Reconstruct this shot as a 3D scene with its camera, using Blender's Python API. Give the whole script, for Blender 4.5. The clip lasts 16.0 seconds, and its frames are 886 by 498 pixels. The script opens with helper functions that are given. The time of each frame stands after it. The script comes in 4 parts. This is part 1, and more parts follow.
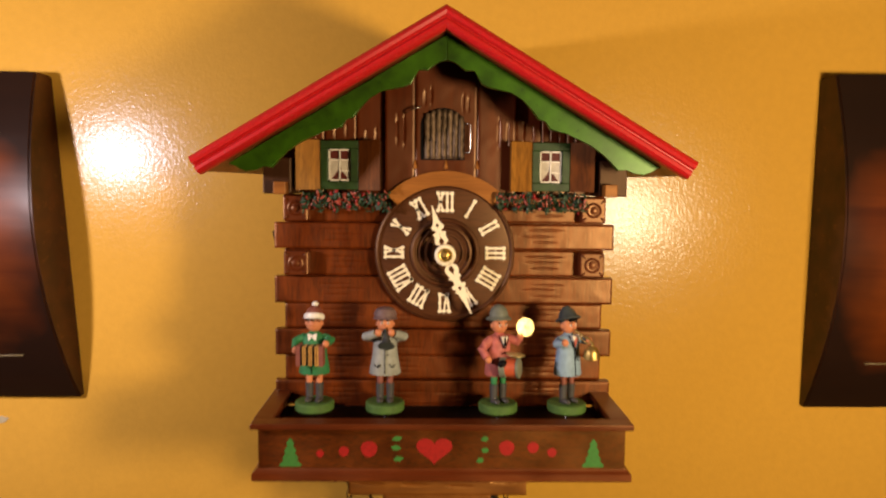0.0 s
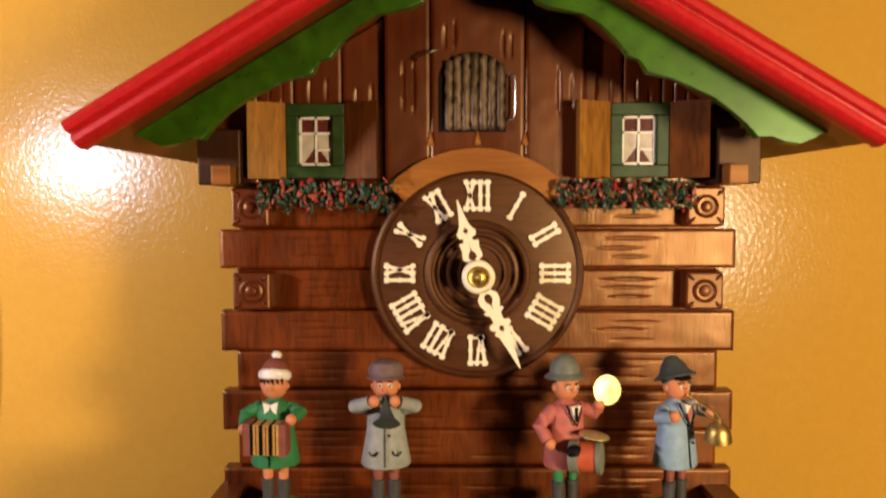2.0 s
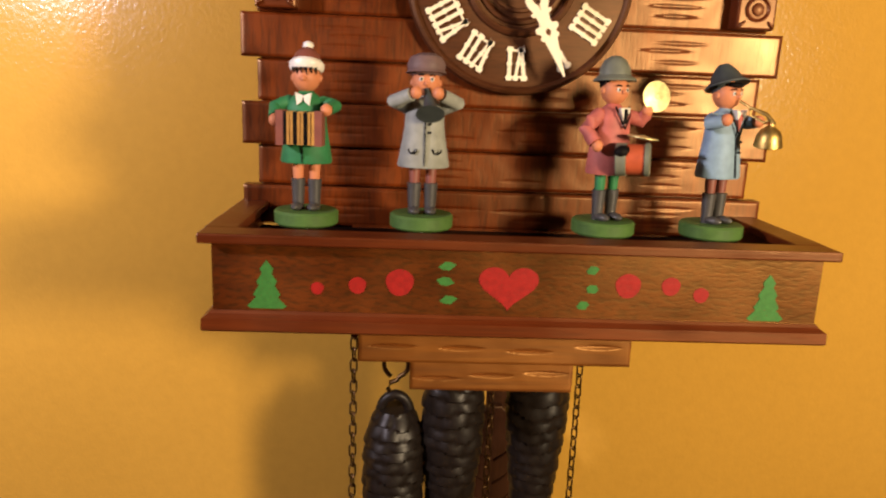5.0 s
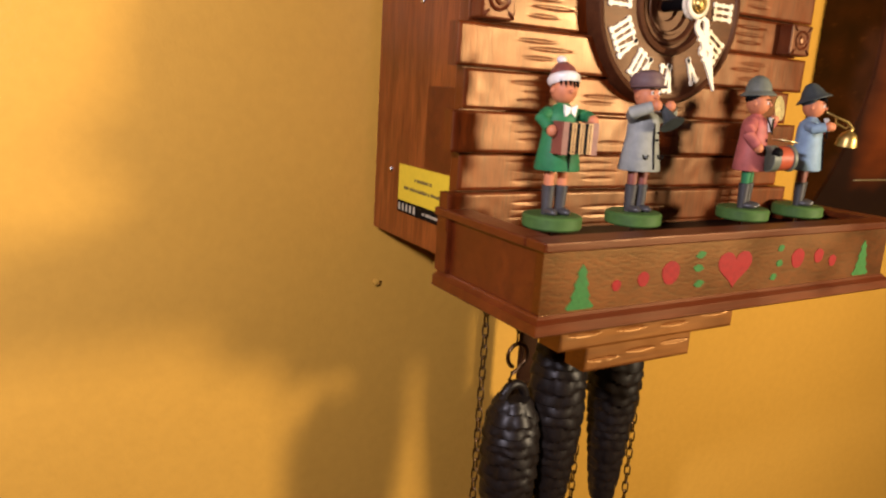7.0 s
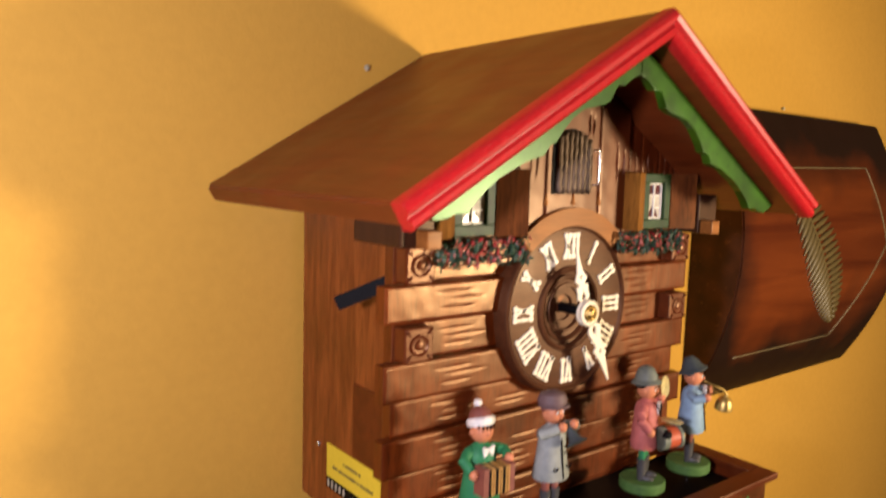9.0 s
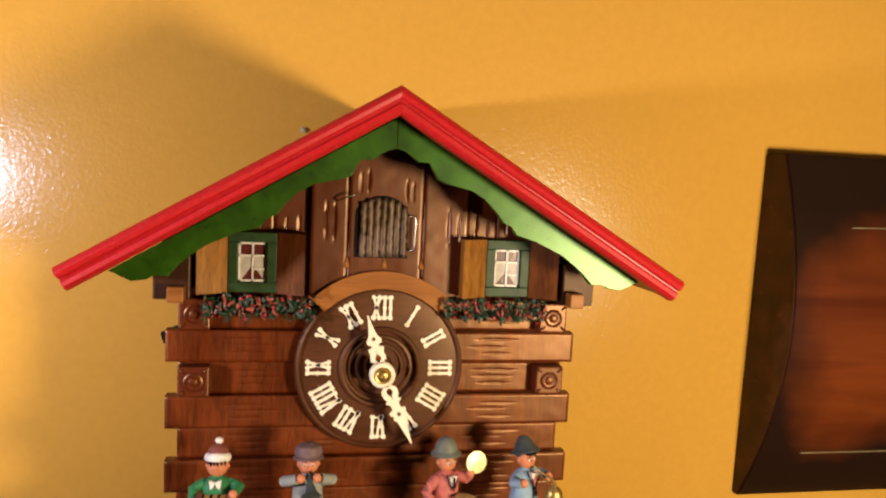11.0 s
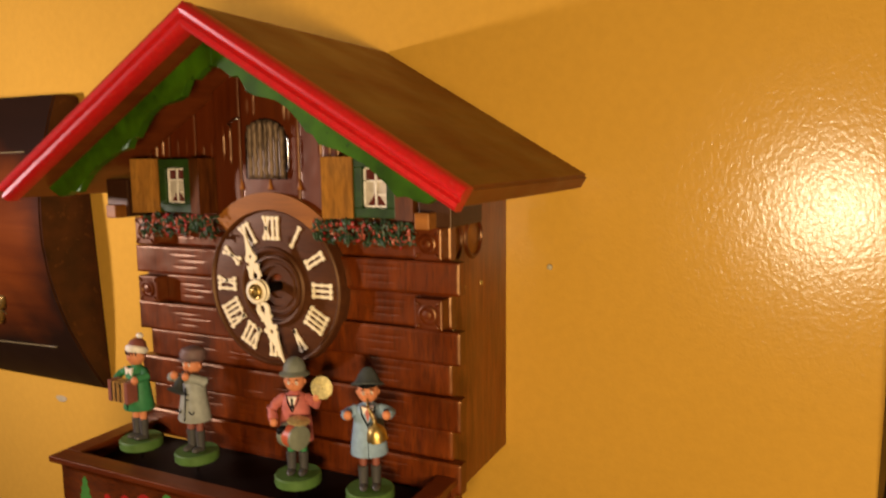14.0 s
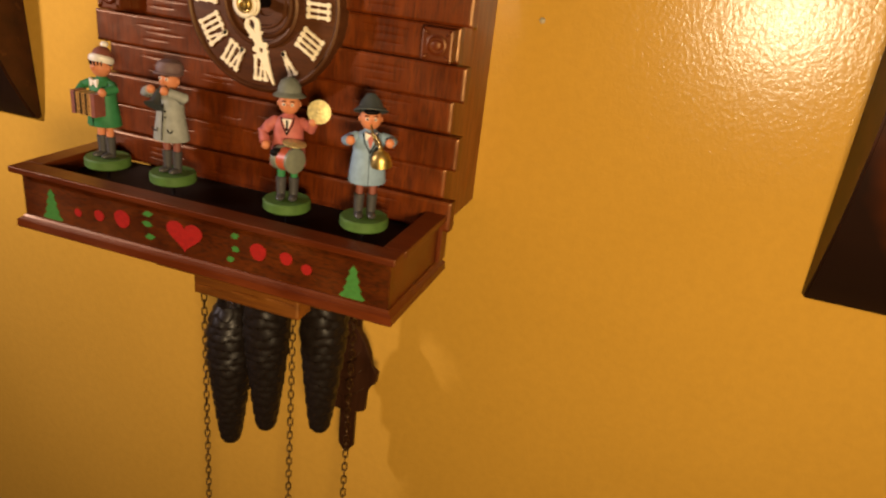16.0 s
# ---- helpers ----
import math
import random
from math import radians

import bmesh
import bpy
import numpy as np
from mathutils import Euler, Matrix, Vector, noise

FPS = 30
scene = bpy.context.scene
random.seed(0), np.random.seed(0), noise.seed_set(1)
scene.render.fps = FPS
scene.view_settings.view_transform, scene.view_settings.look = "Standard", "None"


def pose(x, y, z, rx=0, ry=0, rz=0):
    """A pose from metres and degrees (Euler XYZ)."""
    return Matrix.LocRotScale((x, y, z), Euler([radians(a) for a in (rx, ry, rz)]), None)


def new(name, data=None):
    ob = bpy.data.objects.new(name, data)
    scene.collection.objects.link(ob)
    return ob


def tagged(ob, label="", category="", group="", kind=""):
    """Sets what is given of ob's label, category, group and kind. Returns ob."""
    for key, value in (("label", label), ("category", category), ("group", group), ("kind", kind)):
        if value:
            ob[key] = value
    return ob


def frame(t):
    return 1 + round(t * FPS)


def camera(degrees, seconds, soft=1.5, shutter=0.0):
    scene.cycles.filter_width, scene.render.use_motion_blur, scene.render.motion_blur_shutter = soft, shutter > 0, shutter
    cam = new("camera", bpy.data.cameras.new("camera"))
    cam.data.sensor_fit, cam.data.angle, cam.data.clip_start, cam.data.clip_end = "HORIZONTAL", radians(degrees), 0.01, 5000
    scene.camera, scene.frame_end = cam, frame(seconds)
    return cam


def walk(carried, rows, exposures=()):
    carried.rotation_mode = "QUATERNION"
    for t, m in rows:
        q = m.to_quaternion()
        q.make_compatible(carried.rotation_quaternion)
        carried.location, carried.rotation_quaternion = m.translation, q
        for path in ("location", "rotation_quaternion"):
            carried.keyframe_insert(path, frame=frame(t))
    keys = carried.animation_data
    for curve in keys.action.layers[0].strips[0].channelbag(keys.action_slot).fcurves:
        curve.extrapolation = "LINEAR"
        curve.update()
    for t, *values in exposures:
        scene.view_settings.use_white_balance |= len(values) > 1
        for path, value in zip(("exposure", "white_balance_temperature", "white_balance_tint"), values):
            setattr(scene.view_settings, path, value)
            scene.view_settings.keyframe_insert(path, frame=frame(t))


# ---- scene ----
cam = camera(62.7, 16.0, soft=2.1, shutter=0.5)
METRES, EYE, TILT, LEAN, TURN = 1.65, 1.65, 0.0, 0.0, -1.1
ROWS = [
    (0.0, 0.0, 0.0, 0.0, 0.05, -5.26, -0.58),
    (0.5, 0.002, 0.0412, 0.0082, 0.31, -4.27, -0.18),
    (1.0, -0.0041, 0.0771, 0.0181, 1.29, -3.78, 0.07),
    (1.5, -0.0024, 0.0987, 0.0069, 2.1, -3.4, 0.67),
    (2.0, -0.0028, 0.1135, -0.012, 1.73, -3.38, 0.13),
    (2.5, 0.0011, 0.115, -0.0254, 1.06, -4.49, 0.22),
    (3.0, -0.0008, 0.1141, -0.0345, 0.85, -5.4, -0.22),
    (3.5, -0.0022, 0.1144, -0.0432, 0.74, -6.17, -0.24),
    (4.0, -0.0048, 0.1161, -0.0592, 0.71, -9.21, -0.85),
    (6.5, -0.1293, 0.1202, -0.0621, -17.66, -14.01, -4.5),
    (7.0, -0.1815, 0.148, -0.063, -28.66, -12.39, -3.48),
    (7.5, -0.2016, 0.1611, -0.0591, -35.9, -10.01, -2.38),
    (8.0, -0.2107, 0.1636, -0.0431, -39.06, -8.5, -3.43),
    (8.5, -0.2074, 0.1569, -0.0157, -38.63, -7.24, -2.46),
    (9.0, -0.1941, 0.1464, 0.017, -36.56, -6.16, -1.58),
    (9.5, -0.1727, 0.1326, 0.038, -34.03, -5.3, -1.3),
    (10.0, -0.1274, 0.1091, 0.0466, -27.39, -4.78, -2.01),
    (12.5, 0.1163, 0.0248, 0.0348, 16.46, -6.76, 3.12),
    (13.0, 0.1517, 0.0709, 0.0421, 21.78, -8.49, 5.4),
    (13.5, 0.1743, 0.0931, 0.0354, 25.39, -7.5, 2.19),
    (14.0, 0.1865, 0.1099, 0.0176, 26.8, -7.2, 0.61),
    (14.5, 0.1893, 0.1149, 0.0045, 26.12, -12.57, -1.72),
    (15.0, 0.185, 0.1157, -0.0032, 25.04, -17.57, -4.07),
    (15.5, 0.1772, 0.1121, -0.0088, 23.77, -21.09, -6.2),
    (16.0, 0.1558, 0.0961, -0.0053, 20.72, -22.93, -6.02),
]
walk(cam, [(t, pose(-0.011, -0.62, EYE, TILT, LEAN, TURN) @ pose(METRES * x, METRES * y, METRES * z, 90 + pitch, roll, yaw)) for t, x, y, z, yaw, pitch, roll in ROWS],
     [(0.0, 0.04, 6800), (1.5, 0.0, 6750), (2.0, 0.08, 6700), (3.5, 0.31, 6400), (6.5, 0.38, 6100), (7.3, 0.48, 5850), (8.0, 0.42, 5750), (9.0, 0.44, 5750), (10.0, 0.46, 5800), (12.5, -0.06, 6550), (13.5, -0.08, 6800), (14.5, -0.14, 7000), (16.0, -0.04, 7000)])

# ---------------------------------------------------------------- light
world = bpy.data.worlds.new("room_air")
scene.world = world
world.use_nodes = True
world.node_tree.nodes["Background"].inputs[0].default_value = (1.0, 0.72, 0.42, 1)
world.node_tree.nodes["Background"].inputs[1].default_value = 0.018


def bulb(name, place, power, colour, radius):
    data = bpy.data.lights.new(name, "POINT")
    data.energy, data.color, data.shadow_soft_size = power, colour, radius
    ob = new(name, data)
    ob.location = place
    return ob


bulb("lamp_pale", (-0.49, -0.36, 1.687), 9.9, (1.0, 0.855, 0.92), 0.018)
bulb("lamp_warm", (0.363, -0.634, 1.594), 22.5, (1.0, 0.755, 0.46), 0.054)


# ---------------------------------------------------------------- materials
def nodes_of(name, rough, metal=0.0):
    m = bpy.data.materials.new(name)
    m.use_nodes = True
    nt = m.node_tree
    b = nt.nodes["Principled BSDF"]
    b.inputs["Roughness"].default_value = rough
    b.inputs["Metallic"].default_value = metal
    return m, nt, b


def coords(nt, scale, turn=(0, 0, 0)):
    tc = nt.nodes.new("ShaderNodeTexCoord")
    mp = nt.nodes.new("ShaderNodeMapping")
    mp.inputs["Scale"].default_value = scale
    mp.inputs["Rotation"].default_value = turn
    nt.links.new(tc.outputs["Object"], mp.inputs["Vector"])
    return mp.outputs["Vector"]


def noise_tex(nt, vec, scale, detail=4.0, distortion=0.0):
    n = nt.nodes.new("ShaderNodeTexNoise")
    n.inputs["Scale"].default_value = scale
    n.inputs["Detail"].default_value = detail
    n.inputs["Distortion"].default_value = distortion
    nt.links.new(vec, n.inputs["Vector"])
    return n.outputs["Fac"]


def ramp(nt, fac, stops):
    r = nt.nodes.new("ShaderNodeValToRGB")
    while len(r.color_ramp.elements) < len(stops):
        r.color_ramp.elements.new(0.5)
    for e, (p, c) in zip(r.color_ramp.elements, stops):
        e.position, e.color = p, (*c, 1)
    nt.links.new(fac, r.inputs["Fac"])
    return r.outputs["Color"]


def mix(nt, fac, a, b, how="MIX"):
    m = nt.nodes.new("ShaderNodeMix")
    m.data_type, m.blend_type = "RGBA", how
    for sock, v in ((m.inputs[0], fac), (m.inputs[6], a), (m.inputs[7], b)):
        if isinstance(v, bpy.types.NodeSocket):
            nt.links.new(v, sock)
        else:
            sock.default_value = v if isinstance(v, float) else (*v, 1)
    return m.outputs[2]


def bump(nt, b, height, strength, distance):
    n = nt.nodes.new("ShaderNodeBump")
    n.inputs["Strength"].default_value = strength
    n.inputs["Distance"].default_value = distance
    nt.links.new(height, n.inputs["Height"])
    nt.links.new(n.outputs["Normal"], b.inputs["Normal"])


def wood(name, dark, light, along="x", rough=0.42, coat=0.25, pores=0.45, vary=0.2, gloss=0.35, long=14, ior=1.5, sheen=(1.0, 0.66, 0.36), pore=(55, 1500), deep=0.25):
    """Stained wood: broad figure, fine pores along the grain, patchy stain."""
    m, nt, b = nodes_of(name, rough)
    k = {"x": (long, 160, 160), "y": (160, long, 160), "z": (160, 160, long)}[along]
    a, c = pore
    p = {"x": (a, c, c), "y": (c, a, c), "z": (c, c, a)}[along]
    v = coords(nt, k)
    figure = noise_tex(nt, v, 1.0, 5.0, 0.6)
    col = ramp(nt, figure, [(0.3, dark), (0.52, tuple((a + c) / 2 for a, c in zip(dark, light))), (0.72, light)])
    pore_tex = noise_tex(nt, coords(nt, p), 1.0, 2.0)
    mask = ramp(nt, pore_tex, [(0.36, (deep,) * 3), (0.54, (1, 1, 1))])
    col = mix(nt, pores, col, mask, "MULTIPLY")
    patch = noise_tex(nt, coords(nt, (22, 22, 22)), 1.0, 3.0)
    tone = ramp(nt, patch, [(0.3, (1 - vary,) * 3), (0.7, (1.0,) * 3)])
    col = mix(nt, 1.0, col, tone, "MULTIPLY")
    info = nt.nodes.new("ShaderNodeObjectInfo")
    each = ramp(nt, info.outputs["Random"], [(0.0, (0.86, 0.84, 0.82)), (1.0, (1.0, 1.0, 1.0))])
    col = mix(nt, 1.0, col, each, "MULTIPLY")
    nt.links.new(col, b.inputs["Base Color"])
    rr = ramp(nt, patch, [(0.3, (rough - 0.08,) * 3), (0.7, (rough + 0.1,) * 3)])
    nt.links.new(rr, b.inputs["Roughness"])
    b.inputs["Coat Weight"].default_value = coat
    b.inputs["Coat Roughness"].default_value = 0.35
    b.inputs["IOR"].default_value = ior
    b.inputs["Specular IOR Level"].default_value = gloss
    b.inputs["Specular Tint"].default_value = (*sheen, 1)
    bump(nt, b, mask, min(0.12, 0.3 * pores), 0.0003)
    return m


def paint(name, colour, rough=0.45, worn=None, scale=260.0, amount=0.25, coat=0.0, low=0.75, gloss=0.5, sheen=(1.0, 1.0, 1.0), ior=1.5):
    """Brushed enamel: uneven tone, fine brush relief, a little wear."""
    m, nt, b = nodes_of(name, rough)
    v = coords(nt, (1, 1, 1))
    n = noise_tex(nt, v, scale, 4.0)
    col = ramp(nt, n, [(0.3, tuple(c * low for c in colour)), (0.7, colour)])
    if worn:
        w = noise_tex(nt, v, scale * 3.1, 6.0)
        edge = ramp(nt, w, [(0.62, (0, 0, 0)), (0.7, (amount,) * 3)])
        col = mix(nt, edge, col, worn)
    nt.links.new(col, b.inputs["Base Color"])
    b.inputs["Coat Weight"].default_value = coat
    b.inputs["Coat Roughness"].default_value = 0.3
    b.inputs["Specular IOR Level"].default_value = gloss
    b.inputs["Specular Tint"].default_value = (*sheen, 1)
    b.inputs["IOR"].default_value = ior
    bump(nt, b, n, 0.25, 0.0004)
    return m


def metal(name, colour, rough=0.3, share=1.0):
    m, nt, b = nodes_of(name, rough, share)
    n = noise_tex(nt, coords(nt, (1, 1, 1)), 500.0, 3.0)
    col = ramp(nt, n, [(0.3, tuple(c * 0.6 for c in colour)), (0.65, colour)])
    nt.links.new(col, b.inputs["Base Color"])
    return m


def wall_paint():
    """Glossy ochre wall paint with the stipple of a roller."""
    m, nt, b = nodes_of("ochre_wall_paint", 0.20)
    b.inputs["Specular Tint"].default_value = (0.70, 0.85, 1.0, 1)
    v = coords(nt, (1, 1, 1))
    broad = noise_tex(nt, v, 3.0, 3.0)
    fine = noise_tex(nt, v, 130.0, 3.0)
    col = ramp(nt, broad, [(0.3, (0.60, 0.328, 0.049)), (0.7, (0.66, 0.364, 0.058))])
    tone = ramp(nt, fine, [(0.25, (0.94, 0.94, 0.94)), (0.7, (1, 1, 1))])
    col = mix(nt, 1.0, col, tone, "MULTIPLY")
    nt.links.new(col, b.inputs["Base Color"])
    peel = noise_tex(nt, coords(nt, (1.0, 1.0, 0.8)), 380.0, 3.0, 0.4)
    b.inputs["Specular IOR Level"].default_value = 0.32
    bump(nt, b, peel, 0.27, 0.0008)
    return m


def plaque_wood():
    """Thick varnish over mahogany, scorched dark towards the rim of the board."""
    m, nt, b = nodes_of("scorched_varnished_wood", 0.34)
    b.inputs["Specular IOR Level"].default_value = 0.25
    v = coords(nt, (3, 20, 30))
    n = noise_tex(nt, v, 1.0, 5.0, 0.7)
    col = ramp(nt, n, [(0.3, (0.070, 0.0125, 0.0025)), (0.7, (0.150, 0.033, 0.0055))])
    uv = nt.nodes.new("ShaderNodeTexCoord")
    wob = noise_tex(nt, coords(nt, (14, 14, 14)), 1.0, 3.0)
    sep = nt.nodes.new("ShaderNodeSeparateXYZ")
    nt.links.new(uv.outputs["Generated"], sep.inputs[0])

    def op(kind, a, c):
        q = nt.nodes.new("ShaderNodeMath")
        q.operation = kind
        for s, val in zip(q.inputs, (a, c)):
            if isinstance(val, bpy.types.NodeSocket):
                nt.links.new(val, s)
            else:
                s.default_value = val
        return q.outputs[0]

    dx = op("ABSOLUTE", op("SUBTRACT", sep.outputs[0], 0.5), 0.0)
    dz = op("ABSOLUTE", op("SUBTRACT", sep.outputs[2], 0.5), 0.0)
    far = op("ADD", op("MULTIPLY", op("POWER", op("MULTIPLY", dx, 2.0), 5.0), 0.5), op("POWER", op("MULTIPLY", dz, 2.0), 2.2))
    far = op("ADD", far, op("MULTIPLY", op("SUBTRACT", wob, 0.5), 0.9))
    burn = ramp(nt, far, [(0.08, (0, 0, 0)), (0.60, (0.96, 0.96, 0.96))])
    col = mix(nt, burn, col, (0.012, 0.006, 0.004))
    nt.links.new(col, b.inputs["Base Color"])
    b.inputs["Coat Weight"].default_value = 0.1
    b.inputs["Coat Roughness"].default_value = 0.25
    bump(nt, b, n, 0.15, 0.001)
    return m


M_WALL = wall_paint()
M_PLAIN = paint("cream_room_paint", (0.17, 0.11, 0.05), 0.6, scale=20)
M_FLOOR = wood("floor_boards", (0.12, 0.06, 0.03), (0.25, 0.14, 0.07), "x")
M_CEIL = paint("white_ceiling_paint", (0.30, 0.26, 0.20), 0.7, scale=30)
M_LOG = wood("log_walnut", (0.088, 0.0120, 0.0013), (0.172, 0.0295, 0.0024), "z", 0.37, 0.0, 0.70, 0.4, gloss=0.8, ior=1.54, sheen=(1.0, 0.62, 0.31), pore=(110, 800), deep=0.45)
M_PLANK = wood("plank_walnut", (0.066, 0.0094, 0.0014), (0.104, 0.0175, 0.0022), "z", 0.35, 0.0, 0.16, gloss=0.75, ior=1.54, sheen=(1.0, 0.68, 0.42), pore=(60, 900))
M_CASE = wood("case_walnut", (0.160, 0.0350, 0.0056), (0.340, 0.094, 0.0160), "z", 0.42, 0.05, 0.5, 0.3, gloss=0.7, long=18, pore=(70, 700), deep=0.4)
M_ROOF = wood("roof_mahogany", (0.140, 0.0255, 0.0050), (0.200, 0.042, 0.0080), "y", 0.46, 0.05, 0.25, 0.3, gloss=0.5, sheen=(1.0, 0.62, 0.32))
M_ARCH = wood("arch_oak", (0.22, 0.072, 0.013), (0.34, 0.128, 0.025), "x", 0.5, 0.05, 0.25)
M_SHUT = wood("shutter_oak", (0.190, 0.070, 0.009), (0.360, 0.155, 0.022), "z", 0.55, 0.0, 0.55, gloss=0.3, pore=(100, 560), deep=0.45)
M_SHUT2 = wood("shutter_walnut", (0.070, 0.017, 0.004), (0.150, 0.042, 0.008), "z", 0.55, 0.0, 0.5, gloss=0.25, pore=(90, 600))
M_BOX = wood("box_veneer", (0.056, 0.0060, 0.0006), (0.118, 0.0185, 0.0013), "x", 0.43, 0.0, 0.75, 0.45, gloss=1.0, long=45, ior=1.6, sheen=(1.0, 0.56, 0.18), pore=(230, 620), deep=0.3)
M_LIP = wood("box_moulding", (0.072, 0.0105, 0.0020), (0.130, 0.0235, 0.0035), "x", 0.41, 0.04, 0.3, gloss=0.8, sheen=(1.0, 0.60, 0.30))
M_APRON = wood("apron_walnut", (0.12, 0.028, 0.006), (0.30, 0.096, 0.013), "x", 0.50, 0.03, 0.3, gloss=1.0, ior=1.85, sheen=(1.0, 0.56, 0.20))
M_PEND = wood("pendulum_walnut", (0.030, 0.010, 0.005), (0.055, 0.019, 0.008), "z", 0.5, 0.05, 0.3)
M_DARK = paint("black_stage_lacquer", (0.005, 0.003, 0.002), 0.50, gloss=0.08)
M_DIAL = wood("dial_walnut", (0.056, 0.0165, 0.0060), (0.088, 0.028, 0.0095), "x", 0.48, 0.0, 0.45, gloss=0.5, sheen=(1.0, 0.66, 0.38), pore=(120, 800), deep=0.4)
M_BONE = paint("ivory_plastic", (0.80, 0.70, 0.50), 0.4, low=0.9)
M_RED = paint("red_enamel", (0.44, 0.008, 0.010), 0.42, (0.45, 0.2, 0.15), 420.0, 0.4, 0.05, gloss=0.32)
M_GREEN = paint("green_stain", (0.032, 0.098, 0.003), 0.34, (0.006, 0.026, 0.002), 70.0, 0.8, 0.0, 0.35, 0.6, (0.66, 1.0, 0.52), 1.5)
M_WINGREEN = paint("window_green", (0.020, 0.050, 0.007), 0.5, (0.008, 0.02, 0.006), 160.0, 0.6, low=0.5, gloss=0.3)
M_WHITE = paint("white_muntin", (0.75, 0.70, 0.62), 0.4)
M_PANE = paint("maroon_pane", (0.10, 0.022, 0.018), 0.2)
M_CURT = paint("grey_curtain", (0.46, 0.40, 0.33), 0.5)
M_DECG = paint("stencil_green", (0.042, 0.165, 0.030), 0.55, (0.08, 0.04, 0.012), 420.0, 0.6, gloss=0.25)
M_DECR = paint("stencil_red", (0.29, 0.010, 0.007), 0.55, (0.12, 0.028, 0.010), 420.0, 0.6, gloss=0.25)
M_BARK = wood("door_bark", (0.035, 0.022, 0.015), (0.22, 0.15, 0.10), "z", 0.42, 0.1, 0.7, pore=(190, 420), deep=0.2)
M_STEEL = metal("steel_wire", (0.65, 0.62, 0.58), 0.25)
M_BRASS = metal("brass", (0.55, 0.38, 0.12), 0.42)
M_CYMBAL = metal("polished_cymbal", (0.72, 0.60, 0.27), 0.42, 0.6)
M_CHAIN = metal("bronzed_chain", (0.16, 0.09, 0.04), 0.4)
M_IRON = paint("black_cast_iron", (0.012, 0.008, 0.006), 0.42, (0.05, 0.026, 0.013), 300.0, 0.5, gloss=0.28)
M_BLACK = paint("black_plastic", (0.005, 0.004, 0.004), 0.6, gloss=0.08)
M_YELLOW = paint("yellow_label", (0.72, 0.55, 0.03), 0.4, low=0.93)
M_INK = paint("label_ink", (0.20, 0.15, 0.04), 0.5)
M_PALE = paint("label_pale_ink", (0.5, 0.45, 0.32), 0.5)
M_PLAQUE = plaque_wood()
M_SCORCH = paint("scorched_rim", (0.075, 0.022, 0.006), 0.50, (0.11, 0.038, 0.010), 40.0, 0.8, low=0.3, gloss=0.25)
M_DRUM = paint("drum_grey", (0.16, 0.17, 0.12), 0.45)
M_DRUMSKIN = paint("drum_orange", (0.45, 0.085, 0.03), 0.42)
M_FERN = paint("dull_gilt_leaf", (0.115, 0.080, 0.024), 0.45, (0.05, 0.04, 0.015), 160.0, 0.6)
M_GILT = metal("worn_gilt", (0.40, 0.26, 0.085), 0.30, 0.6)
M_LINE = paint("worn_gilt_line", (0.17, 0.13, 0.06), 0.5, (0.07, 0.03, 0.012), 200.0, 0.7)
M_SPACKLE = paint("pale_filler", (0.50, 0.42, 0.26), 0.6)
M_LEAF = paint("garland_green", (0.016, 0.046, 0.018), 0.5, scale=900)
M_BLOOM = paint("garland_red", (0.30, 0.015, 0.015), 0.4, scale=900)
M_PINK = paint("garland_coral", (0.34, 0.07, 0.04), 0.4, scale=900)
M_SKIN = paint("doll_skin", (0.52, 0.19, 0.085), 0.55, low=0.9, gloss=0.3)
M_BOOT = paint("doll_boot_grey", (0.055, 0.052, 0.05), 0.4)
M_DGREEN = paint("doll_green", (0.028, 0.17, 0.06), 0.60, gloss=0.3)
M_DBASE = paint("doll_base_green", (0.066, 0.135, 0.030), 0.60, gloss=0.25)
M_DGREY = paint("doll_grey", (0.27, 0.28, 0.25), 0.60, gloss=0.3)
M_DPINK = paint("doll_rose", (0.42, 0.115, 0.095), 0.60, gloss=0.3)
M_DBLUE = paint("doll_blue", (0.22, 0.32, 0.42), 0.60, gloss=0.3)
M_DHAT = paint("doll_hat_dark", (0.05, 0.06, 0.06), 0.60, gloss=0.3)
M_DHATG = paint("doll_hat_grey", (0.135, 0.145, 0.115), 0.60, gloss=0.3)
M_DBROWN = paint("doll_brown", (0.20, 0.06, 0.04), 0.5)
M_DCAP = paint("doll_cap_mauve", (0.14, 0.085, 0.08), 0.60, gloss=0.3)
M_BELLOWS = paint("doll_bellows_ochre", (0.50, 0.26, 0.06), 0.42)


# ---------------------------------------------------------------- building helpers
def part(name, bm, material, parent=None, label="", smooth=False):
    """Links a bmesh as one mesh object, under a thing or a part if one is given."""
    me = bpy.data.meshes.new(name)
    bmesh.ops.recalc_face_normals(bm, faces=bm.faces)
    bm.to_mesh(me)
    bm.free()
    for mm in material if isinstance(material, (list, tuple)) else [material]:
        me.materials.append(mm)
    if smooth:
        for p in me.polygons:
            p.use_smooth = True
        me.set_sharp_from_angle(angle=radians(38))
    ob = new(name, me)
    if parent:
        ob.parent = parent
        ob.matrix_parent_inverse = world_of(parent).inverted()
    if label:
        ob["label"] = label
    return ob


def world_of(ob):
    m = ob.matrix_basis.copy()
    if ob.parent:
        m = world_of(ob.parent) @ ob.matrix_parent_inverse @ m
    return m


def thing(name, place, label, category, group="", kind=""):
    ob = new(name)
    ob.empty_display_size = 0.02
    ob.location = place
    return tagged(ob, label, category, group, kind)


